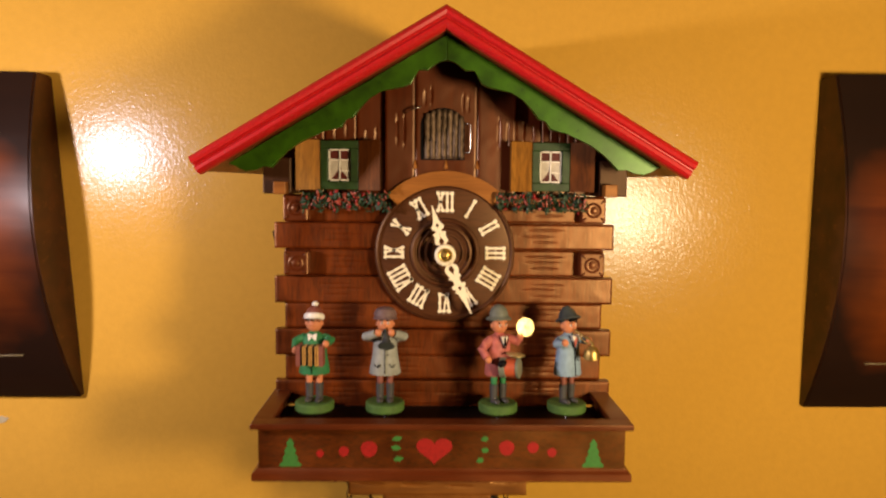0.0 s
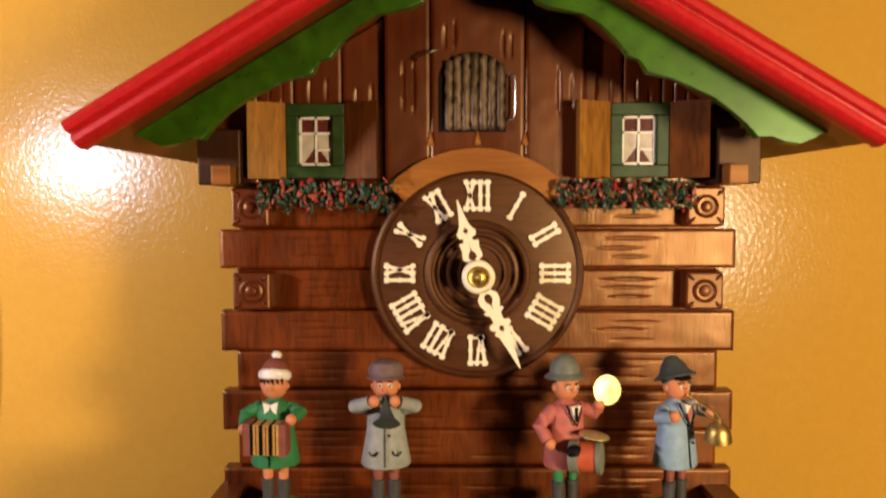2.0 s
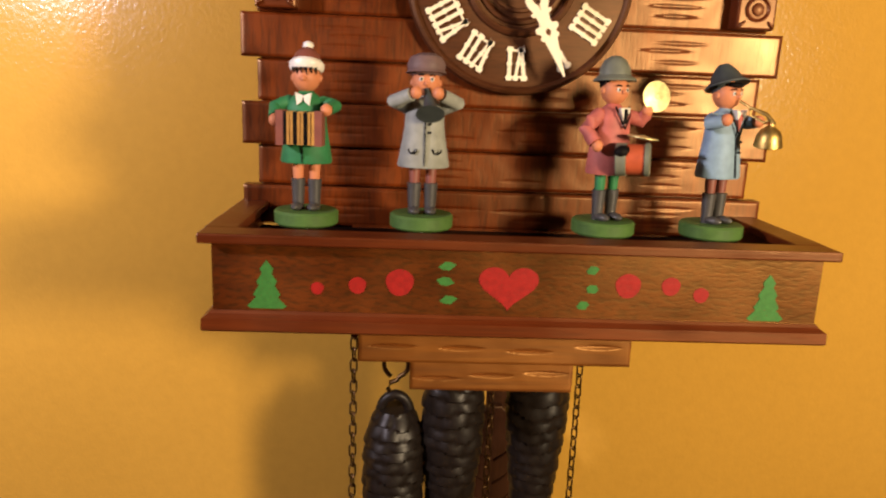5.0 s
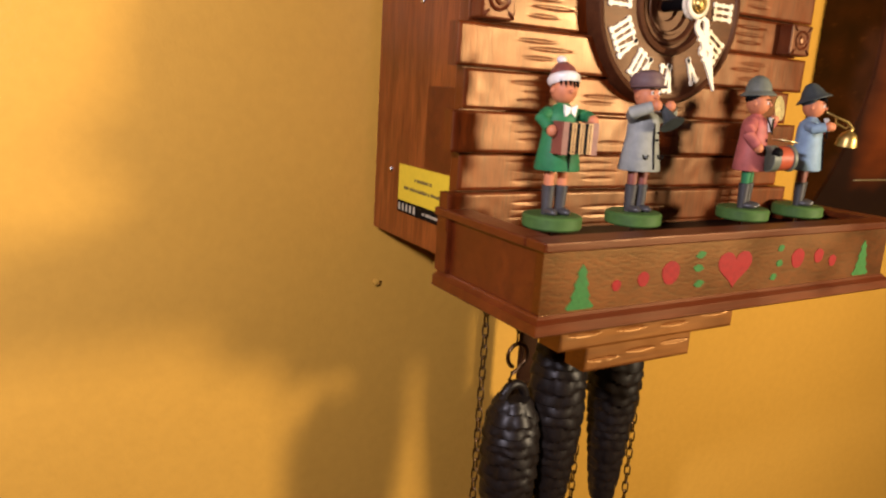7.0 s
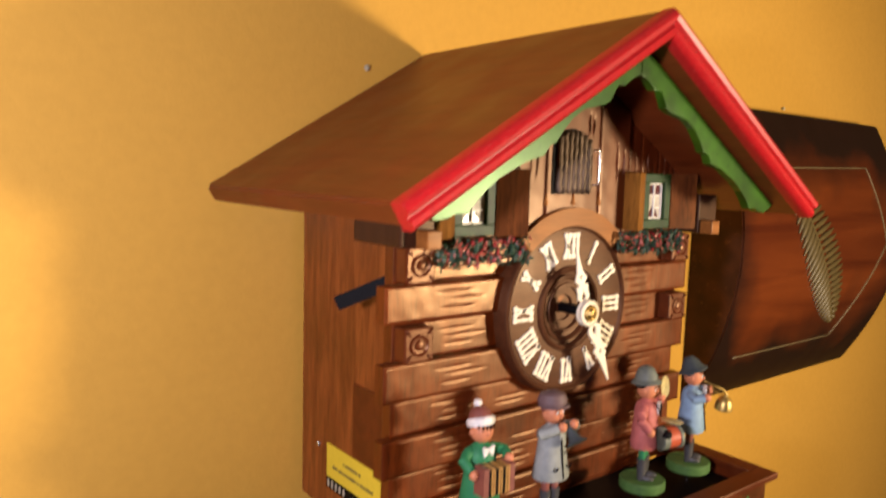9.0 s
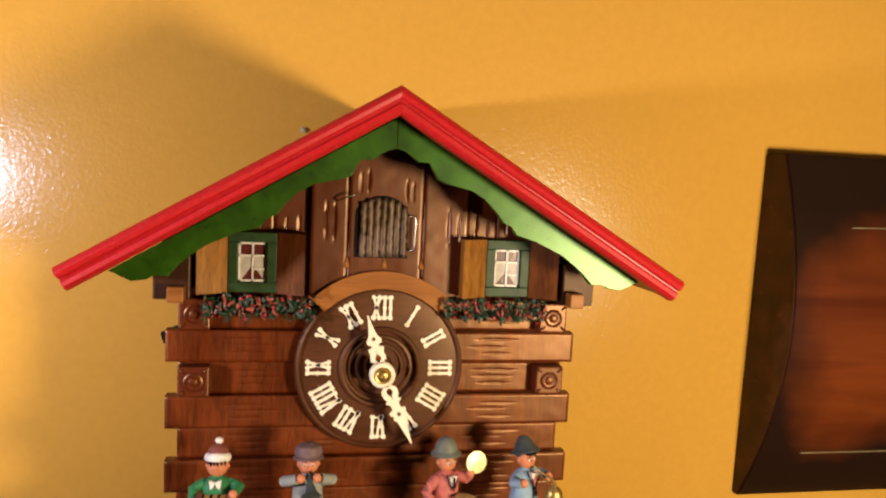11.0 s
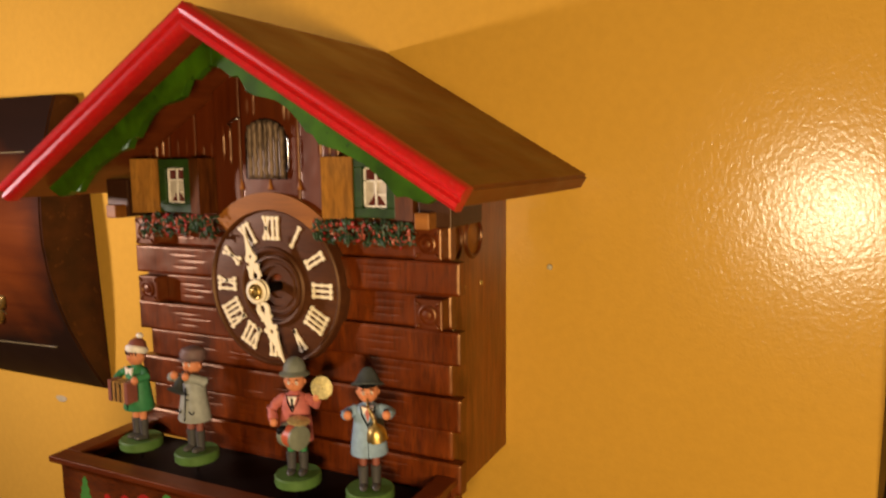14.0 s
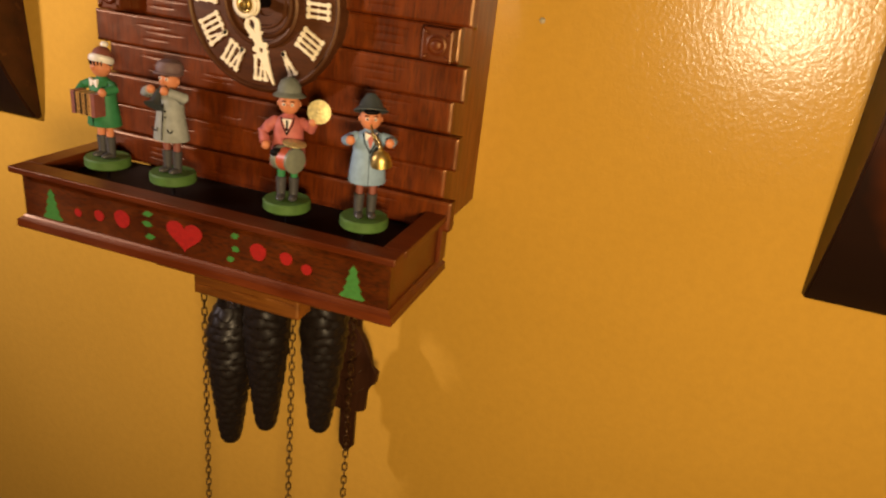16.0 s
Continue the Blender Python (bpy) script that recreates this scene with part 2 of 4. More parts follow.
def box(x0, x1, y0, y1, z0, z1, bevel=0.0, bm=None, turn=None):
    bm = bm or bmesh.new()
    m = Matrix.Translation(((x0 + x1) / 2, (y0 + y1) / 2, (z0 + z1) / 2))
    if turn:
        m = m @ turn
    m = m @ Matrix.Diagonal((abs(x1 - x0), abs(y1 - y0), abs(z1 - z0), 1))
    made = bmesh.ops.create_cube(bm, size=1, matrix=m)["verts"]
    if bevel:
        edges = list({e for v in made for e in v.link_edges})
        bmesh.ops.bevel(bm, geom=edges, offset=bevel, segments=2, affect="EDGES", profile=0.5)
    return bm


def prism(points, y0, y1, bm=None, bevel=0.0):
    """A flat outline in x and z, drawn out from y0 (front) to y1."""
    bm = bm or bmesh.new()
    f = [bm.verts.new((x, y0, z)) for x, z in points]
    k = [bm.verts.new((x, y1, z)) for x, z in points]
    n = len(points)
    top = bm.faces.new(f)
    bm.faces.new(k[::-1])
    for i in range(n):
        bm.faces.new((f[i], f[(i + 1) % n], k[(i + 1) % n], k[i]))
    if bevel:
        bmesh.ops.bevel(bm, geom=list(top.edges), offset=bevel, segments=2, affect="EDGES", profile=0.5)
    return bm


def lathe(profile, m=None, seg=48, bm=None, squash=1.0, idx=0):
    """Turns (radius, height) about the local z axis."""
    bm = bm or bmesh.new()
    m = m or Matrix()
    rings = []
    for r, h in profile:
        if r < 1e-7:
            rings.append([bm.verts.new(m @ Vector((0, 0, h)))])
        else:
            rings.append([bm.verts.new(m @ Vector((r * math.cos(2 * math.pi * i / seg), squash * r * math.sin(2 * math.pi * i / seg), h))) for i in range(seg)])
    for a, c in zip(rings, rings[1:]):
        for i in range(seg):
            j = (i + 1) % seg
            q = [a[i % len(a)], a[j % len(a)], c[j % len(c)], c[i % len(c)]]
            q = [v for k, v in enumerate(q) if v not in q[:k]]
            if len(q) > 2:
                f = bm.faces.new(q)
                f.material_index, f.smooth = idx, True
    for ring, flip in ((rings[0], True), (rings[-1], False)):
        if len(ring) > 2:
            f = bm.faces.new(ring[::-1] if flip else ring)
            f.material_index = idx
    return bm


def tube(points, radii, seg=10, bm=None, idx=0, closed=False):
    bm = bm or bmesh.new()
    pts = [Vector(p) for p in points]
    n = len(pts)
    radii = radii if isinstance(radii, (list, tuple)) else [radii] * n
    rings = []
    for i, p in enumerate(pts):
        a = pts[(i - 1) % n] if closed or i else pts[0]
        c = pts[(i + 1) % n] if closed or i < n - 1 else pts[-1]
        d = (c - a).normalized()
        side = d.cross(Vector((0.31, 0.17, 0.93))).normalized()
        up = side.cross(d)
        rings.append([bm.verts.new(p + radii[i] * (math.cos(2 * math.pi * k / seg) * side + math.sin(2 * math.pi * k / seg) * up)) for k in range(seg)])
    for i in range(n if closed else n - 1):
        a, c = rings[i], rings[(i + 1) % n]
        for k in range(seg):
            f = bm.faces.new((a[k], a[(k + 1) % seg], c[(k + 1) % seg], c[k]))
            f.material_index, f.smooth = idx, True
    if not closed:
        for r in (rings[0][::-1], rings[-1]):
            f = bm.faces.new(r)
            f.material_index = idx
    return bm


def blob(place, size, bm, idx=0, turn=None, seg=14):
    m = Matrix.Translation(place) @ (turn or Matrix()) @ Matrix.Diagonal((*size, 1))
    made = bmesh.ops.create_uvsphere(bm, u_segments=seg, v_segments=seg // 2 + 2, radius=1, matrix=m)["verts"]
    for f in {f for v in made for f in v.link_faces}:
        f.material_index, f.smooth = idx, True
    return bm


def slab(place, size, bm, idx=0, turn=None, bevel=0.0004):
    m = Matrix.Translation(place) @ (turn or Matrix()) @ Matrix.Diagonal((*size, 1))
    made = bmesh.ops.create_cube(bm, size=1, matrix=m)["verts"]
    faces = {f for v in made for f in v.link_faces}
    for f in faces:
        f.material_index = idx
    return bm


def carved(x0, x1, z0, z1, front, back, cuts, edge=0.0012, upright=False, top=None, step=0.0011):
    """A board whose front carries gouge cuts: (x, z, half length, half width, depth) each, along the board."""
    bm = bmesh.new()
    nx, nz = max(2, round((x1 - x0) / step)), max(2, round((z1 - z0) / (step * 0.42)))
    if upright:
        nx, nz = max(2, round((x1 - x0) / (step * 0.7))), max(2, round((z1 - z0) / (step * 1.3)))
    grid = []
    for j in range(nz + 1):
        row = []
        for i in range(nx + 1):
            x = x0 + (x1 - x0) * i / nx
            z = z0 + (z1 - z0) * j / nz
            if top:
                z = z0 + (min(z1, top(x)) - z0) * j / nz
            y = front
            for cx, cz, hl, hw, dp in cuts:
                a, c = ((z - cz) / hl, (x - cx) / hw) if upright else ((x - cx) / hl, (z - cz) / hw)
                if abs(a) < 1:
                    w = abs(c) / (1 - a * a)
                    if w < 1:
                        y += dp * (1 - w) * (1 - a * a) ** 0.5
            rim = min(x - x0, x1 - x, z - z0, z1 - z)
            if rim < edge:
                y += (edge - rim) * 0.6
            y += 0.00012 * noise.noise(Vector((x * 130, z * 130, x0 * 50)))
            row.append(bm.verts.new((x, y, z)))
        grid.append(row)
    for j in range(nz):
        for i in range(nx):
            bm.faces.new((grid[j][i], grid[j][i + 1], grid[j + 1][i + 1], grid[j + 1][i]))
    rim = [grid[0][i] for i in range(nx + 1)] + [grid[j][nx] for j in range(1, nz + 1)]
    rim += [grid[nz][i] for i in range(nx - 1, -1, -1)] + [grid[j][0] for j in range(nz - 1, 0, -1)]
    rear = [bm.verts.new((v.co.x, back, v.co.z)) for v in rim]
    n = len(rim)
    for i in range(n):
        bm.faces.new((rim[i], rear[i], rear[(i + 1) % n], rim[(i + 1) % n]))
    bm.faces.new(rear)
    return bm


# ---------------------------------------------------------------- the room
WALL_Y = 0.078


def room():
    def side(name, b, mat, label, cat):
        tagged(part(name, b, mat), label, cat, kind="structure")

    side("wall_north", box(-2.2, 2.2, WALL_Y, WALL_Y + 0.12, 0, 2.5), M_WALL, "ochre yellow wall with glossy stippled roller paint", "wall")
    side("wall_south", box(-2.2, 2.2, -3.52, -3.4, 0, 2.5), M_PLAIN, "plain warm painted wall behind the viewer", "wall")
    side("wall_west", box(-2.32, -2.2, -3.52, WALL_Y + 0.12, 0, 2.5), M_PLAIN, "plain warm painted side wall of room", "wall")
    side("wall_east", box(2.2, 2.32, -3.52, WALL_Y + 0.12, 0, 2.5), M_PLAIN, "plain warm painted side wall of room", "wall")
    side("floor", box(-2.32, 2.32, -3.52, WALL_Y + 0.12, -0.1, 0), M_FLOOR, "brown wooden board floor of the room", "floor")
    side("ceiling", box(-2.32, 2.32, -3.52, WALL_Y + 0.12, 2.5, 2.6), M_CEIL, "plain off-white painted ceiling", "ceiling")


room()

# ---------------------------------------------------------------- the clock
CZ, CX = 1.5972, 0.0008          # centre of the dial
RIDGE, EAVE_X, EAVE_Z, THICK = 1.7634, 0.1662, 1.6648, 0.012
PITCH = math.atan2(RIDGE - EAVE_Z, EAVE_X)
ROOF_F, ROOF_B = -0.1405, WALL_Y - 0.0005

clock = thing("cuckoo_clock", (0, WALL_Y, 1.44), "dark brown wooden chalet cuckoo clock hanging on the wall", "clock")


def under(x, p=THICK):
    """Height of the roof's line at x, p below its top."""
    return RIDGE - p / math.cos(PITCH) - math.tan(PITCH) * abs(x)


def lean_back(bm, at, slope):
    """The clock hangs a touch askew: its back stands off the wall a little more on one side."""
    for v in bm.verts:
        if v.co.y > 0.05:
            v.co.y = min(WALL_Y - 0.0004, at + slope * v.co.x)
    return bm


RINGS = ((0.0140, 1.6245), (-0.0200, 1.6245))


def clock_case():
    bm = prism([(-0.102, 1.4535), (0.102, 1.4515), (0.102, under(0.102) - 0.001), (0, under(0) - 0.001), (-0.102, under(0.102) - 0.001)], -0.0575, WALL_Y - 0.0005)
    lean_back(bm, 0.0735, 0.04)
    body = part("case", bm, M_CASE, clock, "reddish brown veneered clock case")
    part("cover_panel", box(-0.1032, -0.102, -0.045, 0.001, 1.501, 1.5474, 0.0003), M_LIP, body, "darker thin cover panel")
    for y, z in ((0.0459, 1.4949), (0.0139, 1.5947)):
        part("screw", lathe([(0, 0.0016), (0.0012, 0.0013), (0.0019, 0.0004), (0.0019, -0.001)], pose(-0.102, y, z, 0, -90, 0), 16), M_STEEL, body, "small round steel screw", True)
    for y, z in ((0.0274, 1.5901), (-0.0031, 1.5919)):
        part("screw", lathe([(0, 0.0016), (0.0012, 0.0013), (0.0019, 0.0004), (0.0019, -0.001)], pose(0.102, y, z, 0, 90, 0), 16), M_BRASS, body, "small round brass screw", True)
    for y, z in RINGS:
        part("sound_hole_ring", lathe([(0.0118, -0.001), (0.0120, 0.0004), (0.0128, 0.0016), (0.0142, 0.0016), (0.0154, 0.0003), (0.0156, -0.001)], pose(0.102, y, z, 0, 90, 0), 40), M_LIP, body, "turned wooden ring", True)
        part("sound_hole", lathe([(0.0119, -0.001), (0.0112, 0.0003), (0.0040, 0.0001), (0, 0.0001)], pose(0.102, y, z, 0, 90, 0), 32), M_ARCH, body, "pale sunk disc")
    a, c = Vector((-0.100, -0.0648, 1.6268)), Vector((-0.1357, -0.0348, 1.6055))
    d = (c - a).normalized()
    turn = d.to_track_quat("X", "Z").to_matrix().to_4x4()
    mid = (a + c) / 2
    bm = bmesh.new()
    slab(mid, ((c - a).length, 0.0022, 0.0078), bm, 0, turn)
    bmesh.ops.bevel(bm, geom=list(bm.edges), offset=0.0006, segments=2, affect="EDGES")
    part("music_lever", bm, M_BLACK, clock, "flat black lever")


def label_plate():
    x = -0.1021
    plate = part("label_plate", box(x - 0.0005, x, -0.0303, 0.0337, 1.4776, 1.4998), M_YELLOW, clock, "yellow paper label with black strip")
    part("strip", box(x - 0.0006, x, -0.0303, 0.0337, 1.4702, 1.4776), M_BLACK, plate, "black lower strip")
    rnd = random.Random(4)

    def line(y0, y1, z, h, mat, gap=0.18):
        y = y0
        while y > y1:
            w = rnd.uniform(0.0012, 0.0022)
            part("ink_bar", box(x - 0.0009, x - 0.0004, y - w, y, z - h * rnd.uniform(0.35, 0.5), z + h * rnd.uniform(0.35, 0.6)), mat, plate)
            y -= w * (1 + gap) + (0.0015 if rnd.random() < 0.16 else 0)

    line(0.0125, -0.0085, 1.4918, 0.0019, M_INK)
    line(0.0255, -0.0225, 1.4858, 0.0019, M_INK)
    for i in range(5):
        part("ink_bar", box(x - 0.0010, x - 0.0005, 0.0300 - 0.0049 * i, 0.0318 - 0.0049 * i, 1.4716, 1.4760), M_PALE, plate)
    line(0.001, -0.026, 1.4735, 0.0016, M_PALE)


def carve_row(side, z, rnd, reach=0.0):
    """Three long lens-shaped gouge cuts, staggered one over another, on one side of a log."""
    out = []
    for cx, dz, hl in ((0.0800, 0.0046, 0.0150), (0.0735, 0.0004, 0.0165), (0.0780, -0.0042, 0.0120)):
        out.append((side * (cx - reach) + rnd.uniform(-0.003, 0.003), z + dz + rnd.uniform(-0.0006, 0.0006), hl * rnd.uniform(0.85, 1.1), 0.0013, 0.00042))
    return out


def facade():
    part("backboard", box(-0.1205, 0.122, -0.0625, -0.0577, 1.478, 1.640, 0.0006), M_LOG, clock, "dark backing board")
    rnd = random.Random(12)
    rows = [1.6405, 1.6190, 1.5988, 1.5780, 1.5572, 1.5374, 1.5166, 1.4975, 1.4780]
    for k, (hi, lo) in enumerate(zip(rows, rows[1:])):
        wide = k % 2 == 1
        half = 0.1287 if wide else 0.1218
        front = -0.0705 if wide else -0.0672
        z = (hi + lo) / 2
        cuts = carve_row(-1, z, rnd) + carve_row(1, z, rnd)
        if k > 3:
            cuts += carve_row(-1, z, rnd, 0.050 + rnd.uniform(-0.01, 0.01))[k % 3:] + carve_row(1, z, rnd, 0.060 + rnd.uniform(-0.01, 0.01))[2 - k % 3:]
        part("log", carved(CX - half, CX + half, lo + 0.0004, hi - 0.0004, front, -0.062, cuts), M_LOG, clock, smooth=True)
        if not wide and k < 4:
            for s in (-1, 1):
                rosette(CX + s * 0.1115, z, hi - lo)


def rosette(x, z, h):
    half = 0.0092
    blk = part("corner_block", box(x - half, x + half, -0.0768, -0.0665, z - h / 2 + 0.0012, z + h / 2 - 0.0012, 0.0011), M_LIP, clock, "carved square corner block")
    bm = lathe([(0.0058, 0.0), (0.0058, 0.0010), (0.0050, 0.0014), (0.0042, 0.0004), (0.0030, 0.0003), (0.0026, 0.0013), (0.0012, 0.0018), (0, 0.0018)], pose(x, -0.0767, z, 90, 0, 0), 28)
    part("rosette", bm, M_LIP, blk, smooth=True)
    for sx in (-1, 1):
        for sz in (-1, 1):
            bm = tube([(x + sx * 0.0052, -0.0769, z + sz * 0.0052), (x + sx * 0.0068, -0.0775, z + sz * 0.0068), (x + sx * 0.0084, -0.0769, z + sz * 0.0084)], [0.0003, 0.0009, 0.0003], 8)
            part("ray", bm, M_LIP, blk)


def gable():
    rnd = random.Random(5)
    part("gable_board", prism([(-0.131, 1.6405), (0.131, 1.6405), (0.131, under(0.131) - 0.001), (0, under(0) - 0.001), (-0.131, under(0.131) - 0.001)], -0.0655, -0.058), M_PLANK, clock)
    edges = [-0.131, -0.108, -0.090, -0.066, -0.0445, -0.0220, 0.0240, 0.0530, 0.073, 0.092, 0.110, 0.131]
    for a, c in zip(edges, edges[1:]):
        mid = -0.05 < (a + c) / 2 < 0.05
        front, base = (-0.0755, 1.6408) if mid else (-0.0695, 1.6408)
        cuts = []
        if mid and a < -0.03:
            cuts = [(-0.0352, 1.6885, 0.0155, 0.0011, 0.0011), (-0.0300, 1.6875, 0.0140, 0.0010, 0.0011)]
        elif mid and c > 0.03:
            cuts = [(0.0405, 1.6860, 0.0130, 0.0011, 0.0011), (0.0470, 1.6850, 0.0120, 0.0010, 0.0011)]
        elif mid:
            for dx, z in ((-0.0150, 1.7120), (-0.0100, 1.7130), (0.0135, 1.7085), (0.0172, 1.7075)):
                cuts.append((dx, z, 0.0075, 0.0010, 0.0011))
        else:
            for f in (0.33, 0.68):
                cuts.append((a + (c - a) * f, rnd.uniform(1.682, 1.688), 0.008, 0.0009, 0.0010))
        bm = carved(a + 0.0004, c - 0.0004, base, 1.75, front, -0.065, cuts, 0.001, True, lambda x: under(x) - 0.001)
        part("plank", bm, M_PLANK, clock, smooth=True)
    for x in (-0.0220, 0.0010, 0.0240):
        part("plank_notch", lathe([(0.0004, 0.007), (0.0012, 0.003), (0.0018, 0.0004), (0, 0)], pose(x, -0.0757, 1.6595), 10), M_ARCH, clock)
    # turned band of paler wood round the upper dial
    pts = []
    for i in range(33):
        a = radians(44.5 + 91 * i / 32)
        pts.append((CX + 0.0610 * math.cos(a), CZ + 0.0610 * math.sin(a)))
    for i in range(33):
        a = radians(135.5 - 91 * i / 32)
        pts.append((CX + 0.0500 * math.cos(a), CZ + 0.0500 * math.sin(a)))
    part("dial_arch", prism(pts, -0.0785, -0.068, bevel=0.0012), M_ARCH, clock, "pale oak arch above the dial")
    for s in (-1, 1):
        beam = part("beam", box(CX + s * 0.1225 - 0.0102, CX + s * 0.1225 + 0.0102, -0.0885, -0.045, 1.6405, 1.6665, 0.0008), M_PEND, clock, "dark eaves beam")
        part("beam_peg", box(CX + s * 0.119 - 0.0045, CX + s * 0.119 + 0.0045, -0.0975, -0.066, 1.6402, 1.6492, 0.0006), M_ARCH, beam, "pale square peg")


def roof():
    t = math.tan(PITCH)
    for s in (-1, 1):
        px, pz = -math.sin(PITCH) * THICK * s, -math.cos(PITCH) * THICK
        pts = [(0, RIDGE), (s * EAVE_X, EAVE_Z), (s * EAVE_X + px, EAVE_Z + pz), (0, RIDGE - THICK / math.cos(PITCH))]
        slope = lean_back(prism([(x - 0.001, z) for x, z in pts], -0.1335, ROOF_B), 0.0750, 0.02)
        ends = [e for e in slope.edges if all(abs(v.co.x) > 0.15 and v.co.y > -0.2 for v in e.verts) and abs(e.verts[0].co.y - e.verts[1].co.y) > 0.1]
        bmesh.ops.bevel(slope, geom=ends, offset=0.0018, segments=3, affect="EDGES")
        part("roof_panel", slope, M_ROOF, clock, "smooth mahogany brown roof panel")
        section = [(-0.0006, -0.1312), (-0.0006, -0.1380), (0.0008, -0.1402), (0.0028, -0.1412), (0.0048, -0.1404), (0.0058, -0.1384), (0.0066, -0.1384), (0.0078, -0.1402), (0.0100, -0.1406), (0.0118, -0.1392), (0.0127, -0.1365), (0.0127, -0.1312)]
        bm = bmesh.new()
        a = [bm.verts.new((-0.001, y - 0.0022, RIDGE - p / math.cos(PITCH))) for p, y in section]
        c = [bm.verts.new((s * (EAVE_X + 0.0006) - 0.001 - s * math.sin(PITCH) * p, y - 0.0022, EAVE_Z - 0.0004 - math.cos(PITCH) * p)) for p, y in section]
        n = len(section)
        for i in range(n):
            bm.faces.new((a[i], a[(i + 1) % n], c[(i + 1) % n], c[i]))
        bm.faces.new(a)
        bm.faces.new(c)
        part("roof_trim", bm, M_RED, clock, "glossy red moulded roof edge", True)
        low = [(0, 0), (5, -0.8), (13, -6.8), (19, -6.4), (24, -15.8), (29, -18), (44, -20.7), (52, -25.5), (58, -32), (63, -38.7), (68, -40), (71, -45.5), (83, -48), (99, -56), (108, -62), (113, -67), (118, -73), (124, -72), (129, -75), (136, -76), (141, -73)]
        pts = [(s * x / 1000, 1.7319 + z / 1000) for x, z in low]
        pts += [(s * 0.1475, under(0.1475) - 0.0007), (0, under(0) - 0.0007)]
        part("bargeboard", prism(pts, -0.1215, -0.1160, bevel=0.0005), M_GREEN, clock, "scalloped green stained bargeboard")


def window_unit(x):
    z0, z1 = 1.6438, 1.6797
    fr = part("window", box(x - 0.0141, x + 0.0141, -0.0745, -0.068, z0, z1), M_WINGREEN, clock, "green framed toy window with white curtains")
    for a, c, d, e in ((-0.0141, 0.0141, 0.0300, 0.0359), (-0.0141, 0.0141, 0, 0.0060), (-0.0141, -0.0083, 0.006, 0.030), (0.0083, 0.0141, 0.006, 0.030)):
        part("frame_rail", box(x + a, x + c, -0.0790, -0.0744, z0 + d, z0 + e, 0.0005), M_WINGREEN, fr)
    zc0, zc1 = z0 + 0.0063, z0 + 0.0297
    part("pane", box(x - 0.0082, x + 0.0082, -0.0752, -0.0744, zc0, zc1), M_PANE, fr, "dark maroon painted pane")
    mid = zc0 + 0.0155
    for s in (-1, 1):
        part("curtain", prism([(x + s * 0.0004, mid), (x + s * 0.0076, mid), (x + s * 0.0076, zc0 + 0.0008), (x + s * 0.0066, zc0 + 0.0008), (x + s * 0.0010, zc0 + 0.0085)], -0.0757, -0.0751), M_CURT, fr, "pale grey curtain")
    for a, c, d, e in ((-0.0082, 0.0082, 0, 0.0011), (-0.0082, 0.0082, 0.0223, 0.0234), (-0.0082, -0.0071, 0, 0.0234), (0.0071, 0.0082, 0, 0.0234), (-0.0005, 0.0005, 0, 0.0234), (-0.0082, 0.0082, 0.0150, 0.0160), (0.000, 0.0082, 0.0070, 0.0078)):
        part("muntin", box(x + a, x + c, -0.0766, -0.0755, zc0 + d, zc0 + e), M_WHITE, fr)
    for s, mat, lab in ((-1, M_SHUT, "pale oak shutter standing open"), (1, M_SHUT2, "brown shutter standing open")):
        hinge, free = x + s * 0.0143, x + s * 0.0305
        pts = [(hinge, -0.0795), (free, -0.0880), (free, -0.0862), (free - s * 0.0006, -0.0700), (hinge, -0.0700)]
        bm = bmesh.new()
        lo = [bm.verts.new((px, py, z0 - 0.0003)) for px, py in pts]
        hi = [bm.verts.new((px, py, z1 + 0.0003)) for px, py in pts]
        bm.faces.new(lo)
        bm.faces.new(hi)
        for i in range(5):
            bm.faces.new((lo[i], lo[(i + 1) % 5], hi[(i + 1) % 5], hi[i]))
        part("shutter", bm, mat, clock, lab)


